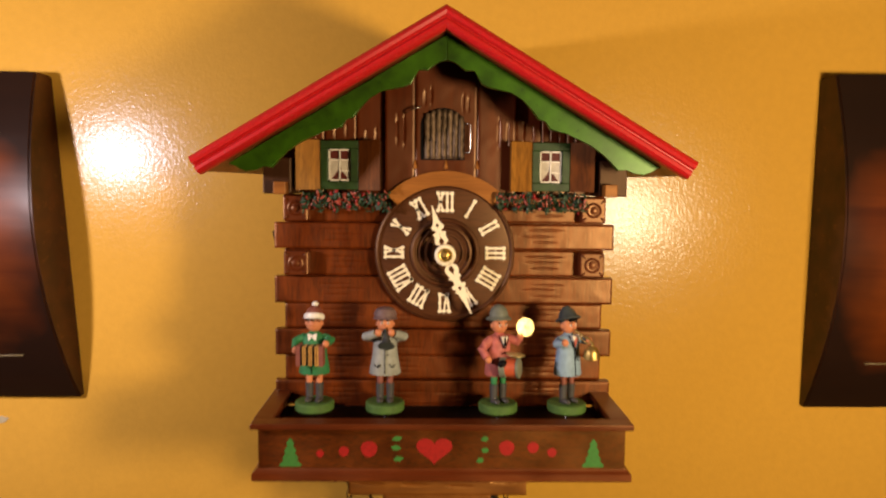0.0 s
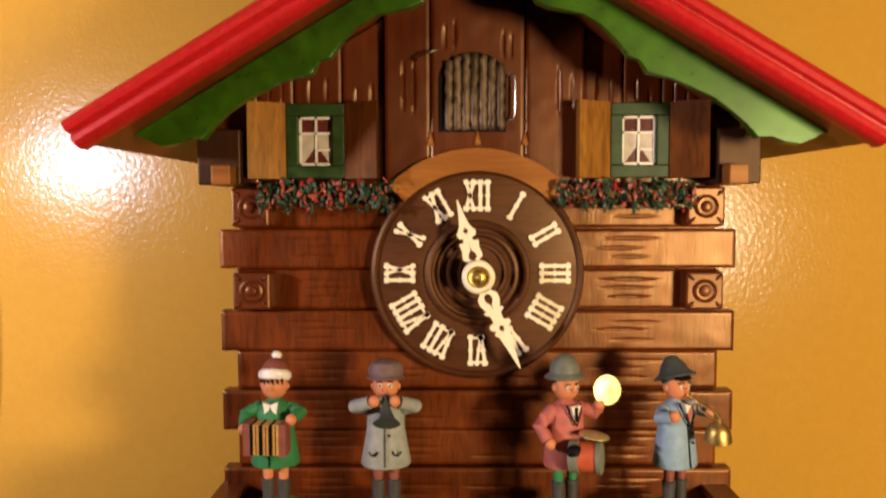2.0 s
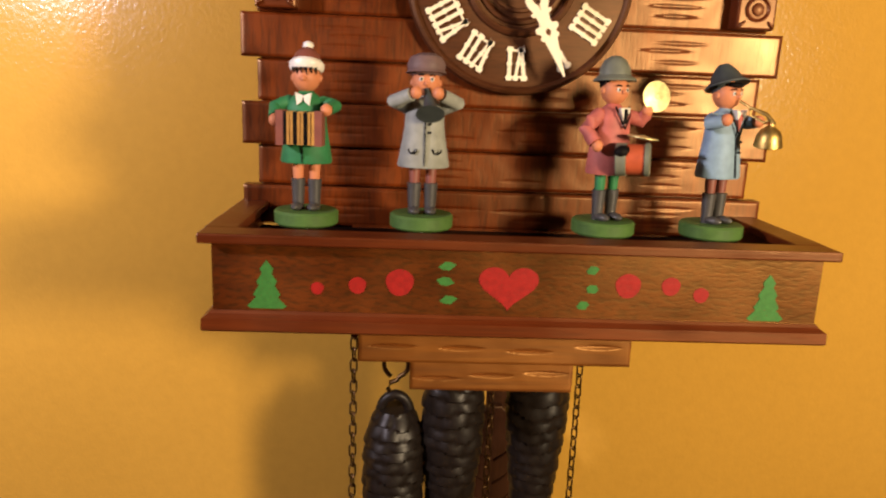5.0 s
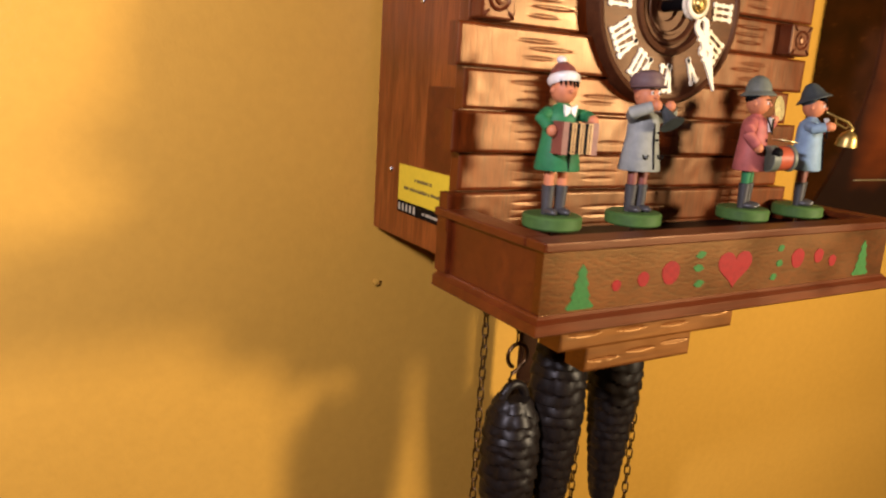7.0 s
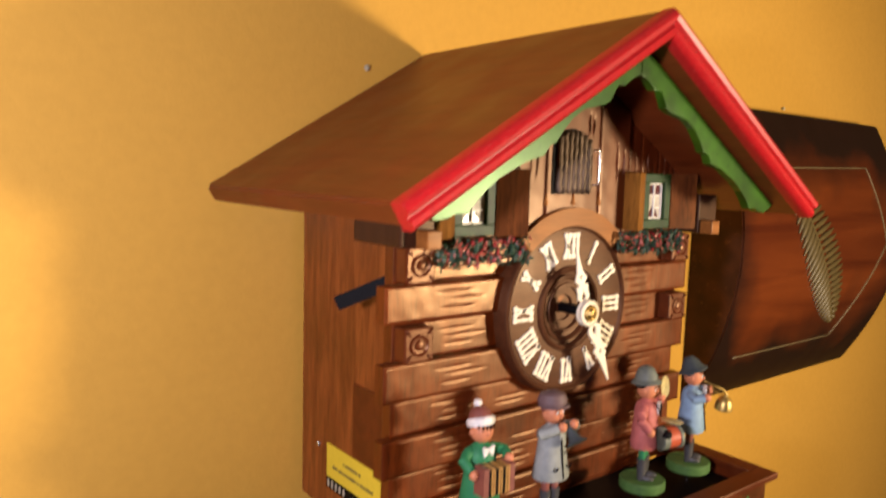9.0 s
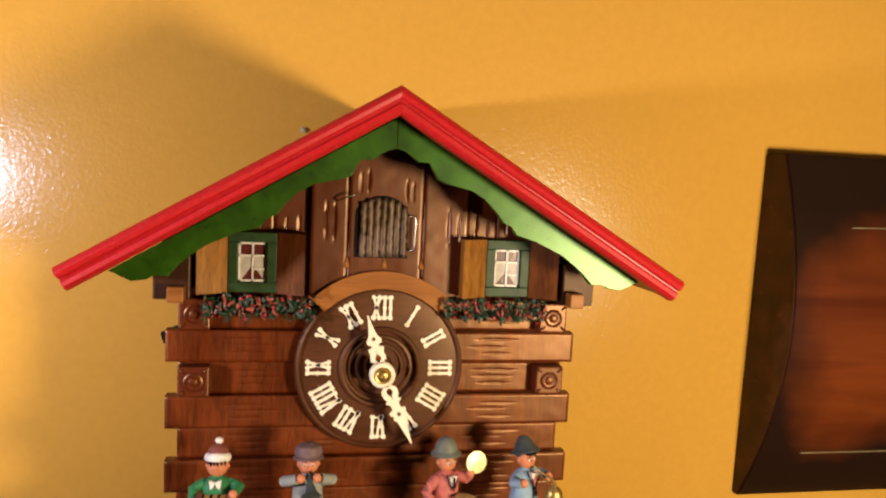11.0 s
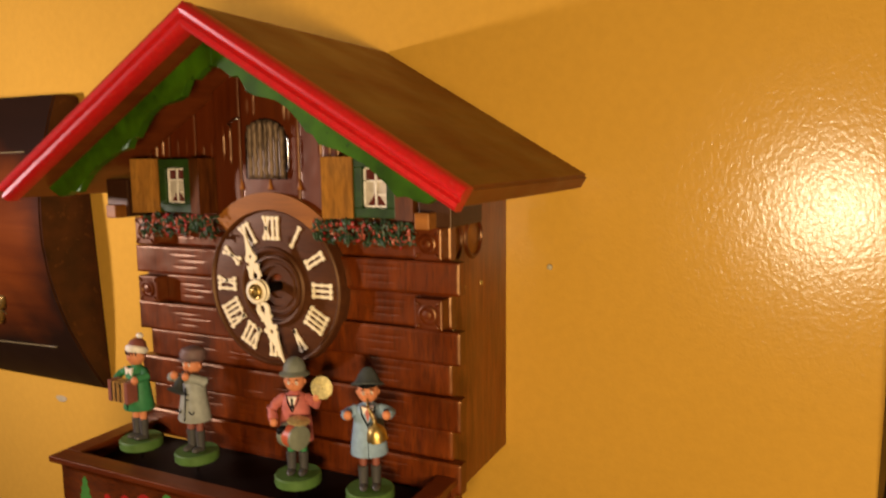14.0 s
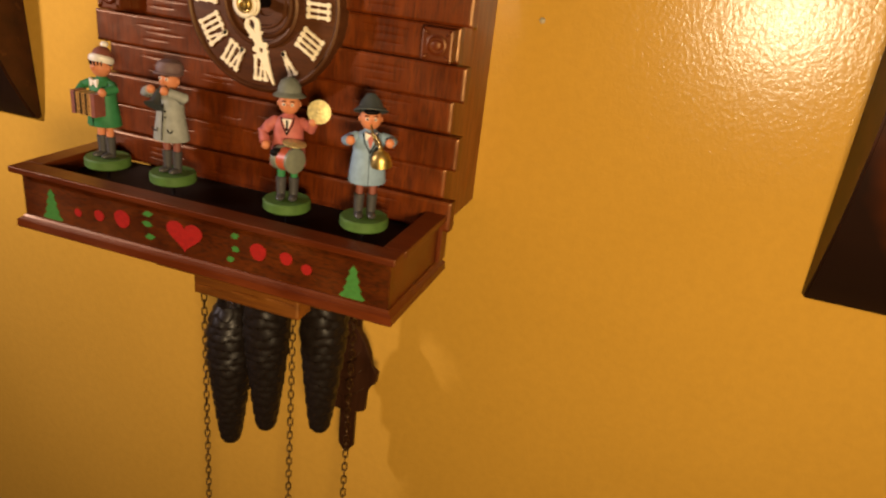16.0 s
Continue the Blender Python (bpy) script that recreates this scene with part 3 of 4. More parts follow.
def cuckoo_door():
    x0, x1, z0, spring, top = -0.0178, 0.0148, 1.6662, 1.6925, 1.7045
    mid = (x0 + x1) / 2

    def arch(g, n=16):
        half = (x1 - x0) / 2 - g
        pts = [(mid - half, z0 + g), (mid + half, z0 + g)]
        for i in range(n + 1):
            a = math.pi * i / n
            pts.append((mid + half * math.cos(a), spring + (top - g - spring) * math.sin(a)))
        return pts

    door = part("cuckoo_door", prism(arch(0), -0.0760, -0.0700), M_BLACK, clock, "arched bird door of ribbed grey bark")
    n = 7
    for i in range(n):
        a = x0 + 0.0026 + (x1 - x0 - 0.0034) * i / n
        c = x0 + 0.0026 + (x1 - x0 - 0.0034) * (i + 1) / n
        u = ((a + c) / 2 - mid) / ((x1 - x0) / 2)
        zt = spring + (top - 0.0012 - spring) * math.sqrt(max(0.02, 1 - u * u))
        pts = [((a + c) / 2 + 0.0004 * math.sin(zz * 900 + i * 2), -0.0768, zz) for zz in [z0 + 0.0008 + (zt - z0 - 0.0008) * k / 12 for k in range(13)]]
        part("slat", tube(pts, [(c - a) * 0.52 * (1 + 0.10 * math.sin(k * 2.1 + i)) for k in range(13)], 8), M_BARK, door)
    w = 0.0005
    part("door_handle", tube([(0.0150, -0.0772, 1.6925), (0.0165, -0.0795, 1.6930), (0.0186, -0.0795, 1.6925), (0.0189, -0.0795, 1.6900), (0.0189, -0.0795, 1.6745), (0.0182, -0.0795, 1.6720), (0.0165, -0.0795, 1.6715), (0.0148, -0.0772, 1.6718)], w, 8), M_STEEL, door, "bent steel wire loop")
    part("wire_hook", tube([(-0.0285, -0.0757, 1.7005), (-0.0283, -0.0800, 1.7008), (-0.0240, -0.0815, 1.7030), (-0.0205, -0.0815, 1.7038), (-0.0175, -0.0805, 1.7052)], w, 8), M_STEEL, clock, "small steel wire latch")


def numeral(text, hour):
    """A Roman numeral cut from ivory plastic: waisted strokes with knobbed ends."""
    bm = bmesh.new()
    h, w = 0.0154, 0.0018

    def stroke(x0, z0, x1, z1, wide=w):
        d = Vector((x1 - x0, z1 - z0))
        d.normalize()
        nrm = Vector((-d.y, d.x))
        ln = math.hypot(x1 - x0, z1 - z0)
        prof = [(0, 0.62), (0.10, 0.95), (0.16, 0.5), (0.44, 0.46), (0.5, 0.78), (0.56, 0.46), (0.84, 0.5), (0.90, 0.95), (1, 0.62)]
        left = [(x0 + d.x * ln * s + nrm.x * k * wide, z0 + d.y * ln * s + nrm.y * k * wide) for s, k in prof]
        right = [(x0 + d.x * ln * s - nrm.x * k * wide, z0 + d.y * ln * s - nrm.y * k * wide) for s, k in prof]
        prism(left + right[::-1], -0.0011, 0.0, bm)

    widths = {"I": 0.0036, "V": 0.0066, "X": 0.0066}
    total = sum(widths[c] for c in text)
    x = -total / 2
    for c in text:
        k = widths[c]
        if c == "I":
            stroke(x + k / 2, -h / 2, x + k / 2, h / 2)
        elif c == "V":
            stroke(x + k / 2, -h / 2, x + 0.0011, h / 2)
            stroke(x + k / 2, -h / 2, x + k - 0.0011, h / 2, w * 0.8)
        else:
            stroke(x + 0.0011, -h / 2, x + k - 0.0011, h / 2)
            stroke(x + k - 0.0011, -h / 2, x + 0.0011, h / 2, w * 0.8)
        x += k
    if len(text) > 1:
        for zz in (-h / 2 + 0.0017, h / 2 - 0.0017):
            prism([(-total / 2 + 0.0014, zz - 0.0005), (total / 2 - 0.0014, zz - 0.0005), (total / 2 - 0.0014, zz + 0.0005), (-total / 2 + 0.0014, zz + 0.0005)], -0.0010, 0.0, bm)
    a = radians(90 - 30 * hour)
    m = pose(CX + 0.0381 * math.cos(a), -0.0761, CZ + 0.0381 * math.sin(a), 0, 30 * hour, 0)
    bm.transform(m)
    return bm


def dial():
    prof = [(0.0526, -0.008), (0.0526, 0.0020), (0.0518, 0.0036), (0.0505, 0.0042), (0.0494, 0.0036), (0.0488, 0.0024), (0.0480, 0.0026), (0.0262, 0.0026), (0.0256, 0.0042), (0.0240, 0.0050), (0.0228, 0.0044), (0.0222, 0.0012), (0.0208, 0.0010), (0.0202, 0.0022), (0.0188, 0.0026), (0.0178, 0.0016), (0.0174, 0.0004), (0.0154, 0.0002), (0.0148, 0.0010), (0.0134, 0.0010), (0.0128, -0.0010), (0.0080, -0.0012), (0.0074, -0.0030), (0, -0.0030)]
    d = part("dial", lathe(prof, pose(CX, -0.0735, CZ, 90, 0, 0), 96), M_DIAL, clock, "round dark walnut dial with turned rings", True)
    for hour, text in enumerate(("I", "II", "III", "IIII", "V", "VI", "VII", "VIII", "IX", "X", "XI", "XII"), 1):
        part("numeral", numeral(text, hour), M_BONE, d, "ivory Roman numeral " + text)
    part("arbor", lathe([(0.0032, 0), (0.0032, 0.018), (0.0024, 0.020), (0, 0.020)], pose(CX, -0.0680, CZ, 90, 0, 0), 20), M_BLACK, d)

    def hand(name, angle, depth, profile, lab):
        bm = bmesh.new()
        for s in (-1, 1):
            prev = None
            for r, inner, outer in profile:
                cur = [bm.verts.new((s * inner / 1000, y, r / 1000)) for y in (-0.0006, 0.0006)] + [bm.verts.new((s * outer / 1000, y, r / 1000)) for y in (0.0006, -0.0006)]
                if prev:
                    for i in range(4):
                        bm.faces.new((prev[i], prev[(i + 1) % 4], cur[(i + 1) % 4], cur[i]))
                else:
                    bm.faces.new(cur)
                prev = cur
            bm.faces.new(prev)
        bmesh.ops.remove_doubles(bm, verts=bm.verts, dist=1e-6)
        lathe([(0.0042, -0.0006), (0.0078, -0.0006), (0.0078, 0.0006), (0.0042, 0.0006), (0.0042, -0.0006)], pose(0, 0, 0, 90, 0, 0), 36, bm)
        bm.transform(pose(CX, depth, CZ - 0.0003, 0, angle, 0))
        return part(name, bm, M_BONE, d, lab)

    hand("minute_hand", 155.5, -0.0930, [(7.2, 0, 2.6), (8.6, 0.05, 3.4), (9.4, 1.3, 4.6), (11.0, 1.9, 5.0), (12.6, 1.6, 5.0), (14.5, 0.3, 4.4), (16.6, 0.05, 3.4), (17.0, 0, 4.9), (18.2, 0, 4.4), (19.0, 0, 2.9), (21.5, 0, 2.5), (23.0, 0, 2.9), (23.4, 0, 4.9), (24.8, 0.1, 5.3), (25.6, 1.0, 4.9), (26.6, 1.3, 3.6), (27.4, 0.9, 3.4), (28.2, 0.05, 4.3), (29.2, 0, 4.0), (30.0, 0, 2.9), (38, 0, 1.6), (47.2, 0, 0.35)], "ivory fretwork minute hand")
    hand("hour_hand", -15.5, -0.0900, [(7.0, 0, 2.4), (8.0, 0.4, 3.0), (9.2, 2.0, 4.8), (11.0, 1.7, 4.7), (13.2, 0.2, 4.2), (15.5, 0.05, 4.6), (16.8, 0, 4.8), (17.2, 0, 2.4), (18.8, 0, 2.2), (19.4, 0, 3.9), (21.0, 0.1, 4.6), (21.8, 1.1, 4.6), (22.8, 1.2, 3.6), (23.8, 0.1, 3.2), (25.2, 0, 2.4), (31, 0, 1.2), (37.4, 0, 0.3)], "ivory fretwork hour hand")
    part("hand_nut", lathe([(0.0052, -0.001), (0.0052, 0.0008), (0.0046, 0.0016), (0.0036, 0.0012), (0.0030, 0.0016), (0.0024, 0.0030), (0.0012, 0.0034), (0.0008, 0.0024), (0, 0.0024)], pose(CX, -0.0932, CZ - 0.0003, 90, 0, 0), 30), M_BRASS, d, "brass hand nut", True)


def stencil(points, lab, mat, panel):
    part("painted_motif", prism([(x, z) for x, z in points], -0.14375, -0.1434), mat, panel, lab)


def stage_box():
    cx = -0.0008
    hold = part("stage_box", box(cx - 0.1238, cx + 0.1238, -0.1435, -0.1385, 1.4510, 1.4860), M_BOX, clock, "wooden stage box with stencilled hearts and firs")
    for s in (-1, 1):
        part("side_panel", box(cx + s * 0.1238 - (0.005 if s > 0 else 0), cx + s * 0.1238 + (0.005 if s < 0 else 0), -0.1384, -0.0625, 1.4510, 1.4860), M_LIP, hold)
        part("stile", box(cx + s * 0.1252 - 0.0014, cx + s * 0.1252 + 0.0014, -0.0705, -0.0600, 1.4572, 1.4862, 0.0004), M_LIP, hold)
        part("rim_rail", box(min(cx + s * 0.1285, cx + s * 0.1150), max(cx + s * 0.1285, cx + s * 0.1150), -0.1360, -0.0600, 1.4852, 1.4893, 0.0007), M_LIP, hold)
    part("rim_rail", box(cx - 0.1280, cx + 0.1280, -0.1495, -0.1358, 1.4852, 1.4893, 0.0007), M_LIP, hold)
    part("stage_floor", box(cx - 0.1185, cx + 0.1185, -0.1384, -0.0706, 1.4745, 1.4775), M_DARK, hold, "black stage floor")
    part("bottom_board", box(cx - 0.1235, cx + 0.1235, -0.1432, -0.0625, 1.4493, 1.4512), M_LIP, hold)
    # base moulding: a cove over a square edge
    sec = [(0.0, 1.4572), (0.0006, 1.4572), (0.0014, 1.4560), (0.0028, 1.4549), (0.0038, 1.4543), (0.0040, 1.4498), (0.0033, 1.4490), (0.0, 1.4490)]
    bm = bmesh.new()
    path = [(-1, -0.0605, 0), (-1, -0.1437, 1), (1, -0.1437, 1), (1, -0.0605, 0)]
    rings = []
    for s, y, corner in path:
        rings.append([bm.verts.new((cx + s * (0.1239 + o), y - (o if corner else 0), z)) for o, z in sec])
    for a, c in zip(rings, rings[1:]):
        for i in range(len(sec)):
            bm.faces.new((a[i], a[(i + 1) % len(sec)], c[(i + 1) % len(sec)], c[i]))
    bm.faces.new(rings[0])
    bm.faces.new(rings[-1])
    part("base_moulding", bm, M_LIP, hold, "rounded base moulding")
    # stencilled motifs
    for x in (-0.1032, 0.1015):
        fir = [(0, 0.0200), (0.0026, 0.0165), (0.0020, 0.0145), (0.0040, 0.0112), (0.0032, 0.0094), (0.0054, 0.0058), (0.0044, 0.0046), (0.0078, 0.0010), (0.0062, 0.0)]
        pts = [(x + a, 1.4580 + c) for a, c in fir] + [(x - a, 1.4580 + c) for a, c in fir[:0:-1]]
        stencil(pts, "green stencilled fir tree", M_DECG, hold)
    heart = []
    for i in range(40):
        t = 2 * math.pi * i / 40
        heart.append((-0.0063 + 0.000765 * 16 * math.sin(t) ** 3, 1.4702 + 0.00064 * (13 * math.cos(t) - 5 * math.cos(2 * t) - 2 * math.cos(3 * t) - math.cos(4 * t))))
    stencil(heart, "red stencilled heart", M_DECR, hold)
    for x, z, r in ((-0.0832, 1.4670, 0.0026), (-0.0672, 1.4686, 0.0035), (-0.0503, 1.4703, 0.0056), (0.0427, 1.4714, 0.0052), (0.0605, 1.4717, 0.0039), (0.0734, 1.4683, 0.0032)):
        stencil([(x + r * math.cos(a) * (1 + 0.06 * math.sin(3 * a)), z + r * math.sin(a)) for a in [2 * math.pi * i / 20 for i in range(20)]], "red stencilled dot", M_DECR, hold)
    for x, z, s in ((-0.0314, 1.4777, 1), (-0.0320, 1.4713, -1), (-0.0305, 1.4636, 1), (0.0277, 1.4776, 0.7), (0.0281, 1.4697, -0.7), (0.0247, 1.4627, 0.7)):
        stencil([(x - 0.0037 * abs(s), z - 0.0006 * s), (x - 0.001, z + 0.0018), (x + 0.0016, z + 0.0016), (x + 0.0037 * abs(s), z + 0.0006 * s), (x + 0.001, z - 0.0018), (x - 0.0018, z - 0.0016)], "green stencilled leaf", M_DECG, hold)
    rnd = random.Random(9)
    for x0, x1, z0, z1, y, n in ((-0.0697, 0.0635, 1.4163, 1.4489, -0.0945, 4), (-0.0443, 0.0375, 1.3990, 1.4162, -0.0872, 3)):
        cuts = []
        for i in range(n):
            xx = x0 + (x1 - x0) * (i + 0.5) / n
            cuts.append((xx, z0 + 0.0085 + rnd.uniform(-0.002, 0.002), 0.012, 0.0014, 0.0013))
        part("lower_apron", carved(x0, x1, z0, z1, y, y + 0.017, cuts), M_APRON, clock, "carved stepped apron board", True)
    part("apron_core", box(-0.075, 0.07, -0.070, -0.058, 1.42, 1.479), M_LOG, clock)


def garland(x0, x1):
    z0, z1 = 1.6275, 1.6430
    rnd = random.Random(int(x0 * 1000) + 500)
    g = part("flower_box", box(x0 + 0.002, x1 - 0.002, -0.0800, -0.0705, 1.6290, 1.6312, 0.0004), M_PLANK, clock, "tiny ledge with a green and red flower garland")
    for name, mat, n in (("foliage", M_LEAF, 300), ("red_bloom", M_BLOOM, 30), ("coral_bloom", M_PINK, 60)):
        bm = bmesh.new()
        for _ in range(n):
            x = rnd.uniform(x0, x1)
            tuft = 0.5 + 0.5 * math.sin((x - x0) * 520 + 1.3)
            z = rnd.uniform(z0 + 0.003 * (1 - tuft), z1 - 0.0025 * (1 - tuft))
            y = -0.0785 - rnd.random() * (0.0035 + 0.0035 * tuft) - (0.0012 if name != "foliage" else 0)
            s = rnd.uniform(0.0008, 0.0015)
            turn = Euler((rnd.uniform(0, 6), rnd.uniform(0, 6), rnd.uniform(0, 6))).to_matrix().to_4x4()
            long, thin = {"foliage": (2.1, 0.35), "red_bloom": (1.3, 0.8), "coral_bloom": (1.9, 0.4)}[name]
            m = Matrix.Translation((x, y, z)) @ turn @ Matrix.Diagonal((s * long, s * thin, s * 0.8, 1))
            bmesh.ops.create_icosphere(bm, subdivisions=1, radius=1, matrix=m)
        ob = part(name, bm, mat, g)
        ob["kind"] = "stuff"


clock_case()
label_plate()
facade()
gable()
roof()
for wx in (-0.0777, 0.0790):
    window_unit(wx)
cuckoo_door()
dial()
stage_box()
garland(-0.1045, -0.0400)
garland(0.0385, 0.1060)


# ---------------------------------------------------------------- figurines on the stage
def doll_base(bm, idx):
    lathe([(0.0132, 0), (0.0139, 0.0008), (0.0140, 0.0052), (0.0132, 0.0062), (0, 0.0063)], None, 36, bm, idx=idx)
    lathe([(0.0009, -0.0088), (0.0009, 0.0002)], None, 8, bm, idx=4)
    return bm


def tilt(a, z=0.0665, y=0.0006):
    return pose(0, y, z) @ pose(0, 0, 0, a) @ pose(0, 0, -z)



def legs(bm, leg, boot):
    for s in (-1, 1):
        x = s * 0.0036
        lathe([(0.0021, 0.017), (0.0024, 0.024), (0.0026, 0.029)], pose(x, 0, 0), 14, bm, idx=leg)
        lathe([(0.0024, 0.0062), (0.0025, 0.009), (0.0028, 0.014), (0.0031, 0.0195), (0.0026, 0.0198)], pose(x, 0, 0), 14, bm, idx=boot)
        blob((x, -0.0028, 0.0078), (0.0026, 0.0052, 0.0019), bm, boot)


def coat(bm, idx, hem=0.0108, waist=0.0086, chest=0.0084):
    lathe([(0.0020, 0.0272), (hem - 0.0004, 0.0268), (hem, 0.0276), (waist + 0.0008, 0.0385), (waist, 0.0440), (chest, 0.0500), (0.0072, 0.0537), (0.0040, 0.0560), (0.0026, 0.0572)], None, 30, bm, 0.82, idx)


def head(bm, skin, hair, z=0.0628):
    blob((0, 0, z), (0.0060, 0.0061, 0.0064), bm, skin, seg=18)
    blob((0, -0.0060, z - 0.0006), (0.0011, 0.0013, 0.0011), bm, skin, seg=8)
    for s in (-1, 1):
        blob((s * 0.0059, 0.0004, z - 0.0004), (0.0009, 0.0013, 0.0016), bm, skin, seg=8)
    blob((0, 0.0015, z + 0.0026), (0.0060, 0.0056, 0.0046), bm, hair, seg=16)


def eyes(bm, white, dark, z=0.0634):
    """Painted dots for eyes and short strokes for brows."""
    for s in (-1, 1):
        blob((s * 0.0022, -0.0055, z), (0.0010, 0.0006, 0.0010), bm, white, seg=8)
        blob((s * 0.0022, -0.0060, z), (0.0005, 0.0003, 0.0006), bm, dark, seg=8)
        tube([(s * 0.0012, -0.0060, z + 0.0016), (s * 0.0024, -0.0058, z + 0.0020), (s * 0.0036, -0.0050, z + 0.0015)], 0.0003, 6, bm, dark)


def arm(bm, s, elbow, hand_at, sleeve, skin, r=0.0028):
    a = Vector((s * 0.0075, 0, 0.0520))
    e, h = Vector(elbow), Vector(hand_at)
    blob(a, (0.0032, 0.0032, 0.0032), bm, sleeve)
    tube([a, (a + e) / 2 + Vector((0, 0, 0.0003)), e, e + (h - e) * 0.45, e + (h - e) * 0.8], [r, r * 1.05, r, r * 0.95, r * 0.9], 12, bm, sleeve)
    blob(h, (0.0025, 0.0025, 0.0027), bm, skin, seg=10)


def figurine(name, place, turn, build, mats, label):
    bm = doll_base(bmesh.new(), 0)
    build(bm)
    ob = part(name, bm, mats, smooth=True)
    ob.location, ob.rotation_euler = place, (0, 0, radians(turn))
    tagged(ob, label, "figurine", "musicians on the stage")


def accordion_player(bm):
    # 0 base, 1 boot, 2 legs and skin, 3 green, 4 steel, 5 white, 6 brown, 7 ochre, 8 dark
    legs(bm, 2, 1)
    coat(bm, 3, 0.0112)
    head(bm, 2, 8)
    lathe([(0.0064, 0.0650), (0.0074, 0.0664), (0.0074, 0.0682), (0.0064, 0.0694), (0.004, 0.0696)], tilt(-17), 24, bm, idx=5)
    lathe([(0.0062, 0.0690), (0.0052, 0.0722), (0.0028, 0.0746), (0, 0.0752)], tilt(-17), 20, bm, idx=6)
    blob((0, 0.0038, 0.0758), (0.0024, 0.0024, 0.0020), bm, 5, seg=10)
    for i in range(6):
        a = radians(-50 + 20 * i)
        tube([(0.0062 * math.sin(a), -0.0060 * math.cos(a), 0.0668), (0.0062 * math.sin(a), -0.0061 * math.cos(a), 0.0656), (0.0061 * math.sin(a + 0.08), -0.0061 * math.cos(a), 0.0645 - 0.0006 * (i % 2))], [0.0006, 0.0005, 0.0002], 6, bm, 8)
    arm(bm, -1, (-0.0128, -0.0030, 0.0500), (-0.0112, -0.0100, 0.0450), 3, 2)
    arm(bm, 1, (0.0128, -0.0030, 0.0512), (0.0104, -0.0100, 0.0498), 3, 2)
    for x in (-0.0079, 0.0079):
        slab((x, -0.0118, 0.0422), (0.0032, 0.0080, 0.0142), bm, 6)
    for i in range(9):
        slab((-0.0058 + 0.00145 * i, -0.0118, 0.0422), (0.0013, 0.0080, 0.0134), bm, 7 if i % 3 else 8)
    for i in range(8):
        slab((-0.0051 + 0.00145 * i, -0.0119, 0.0422), (0.0003, 0.0082, 0.0128), bm, 8)
    for s in (-1, 1):
        prism([(0, 0.0552), (s * 0.0034, 0.0565), (s * 0.0026, 0.0512), (s * 0.0006, 0.0528)], -0.0070, -0.0055, bm)
    for f in bm.faces[-12:]:
        f.material_index = 5
    slab((0, -0.0090, 0.0315), (0.0005, 0.0008, 0.0080), bm, 8)


def flute_player(bm):
    # 0 base, 1 boot, 2 skin, 3 grey, 4 steel, 5 cap, 6 red-brown, 7 dark
    legs(bm, 6, 1)
    coat(bm, 3, 0.0114)
    head(bm, 2, 6)
    eyes(bm, 8, 7, 0.0640)
    lathe([(0.0066, 0.0654), (0.0078, 0.0672), (0.0082, 0.0700), (0.0068, 0.0730), (0.0034, 0.0746), (0, 0.0748)], tilt(-5), 24, bm, idx=5)
    lathe([(0.0074, 0.0662), (0.0088, 0.0664), (0.0080, 0.0674)], tilt(-5, y=-0.0006), 24, bm, idx=5)
    for s in (-1, 1):
        arm(bm, s, (s * 0.0134, -0.0048, 0.0545), (s * 0.0046, -0.0112, 0.0584), 3, 2, 0.0031)
    tube([(0, -0.0075, 0.0596), (0.0006, -0.0120, 0.0560), (0.0012, -0.0150, 0.0520), (0.0012, -0.0166, 0.0500)], [0.0012, 0.0018, 0.0034, 0.0060], 16, bm, 9)
    slab((0, -0.0081, 0.0390), (0.0003, 0.0010, 0.0220), bm, 7, pose(0, 0, 0, -7, 0, 0))
    for z in (0.0420, 0.0455):
        blob((0.0020, -0.0080, z), (0.0006, 0.0006, 0.0006), bm, 7, seg=8)
    for s in (-1, 1):
        tube([(s * 0.0052 + 0.0018 * math.cos(a), -0.0084, 0.0350 + 0.0020 * math.sin(a)) for a in [math.pi * (1 + i / 6) for i in range(7)]], 0.0004, 6, bm, 7)


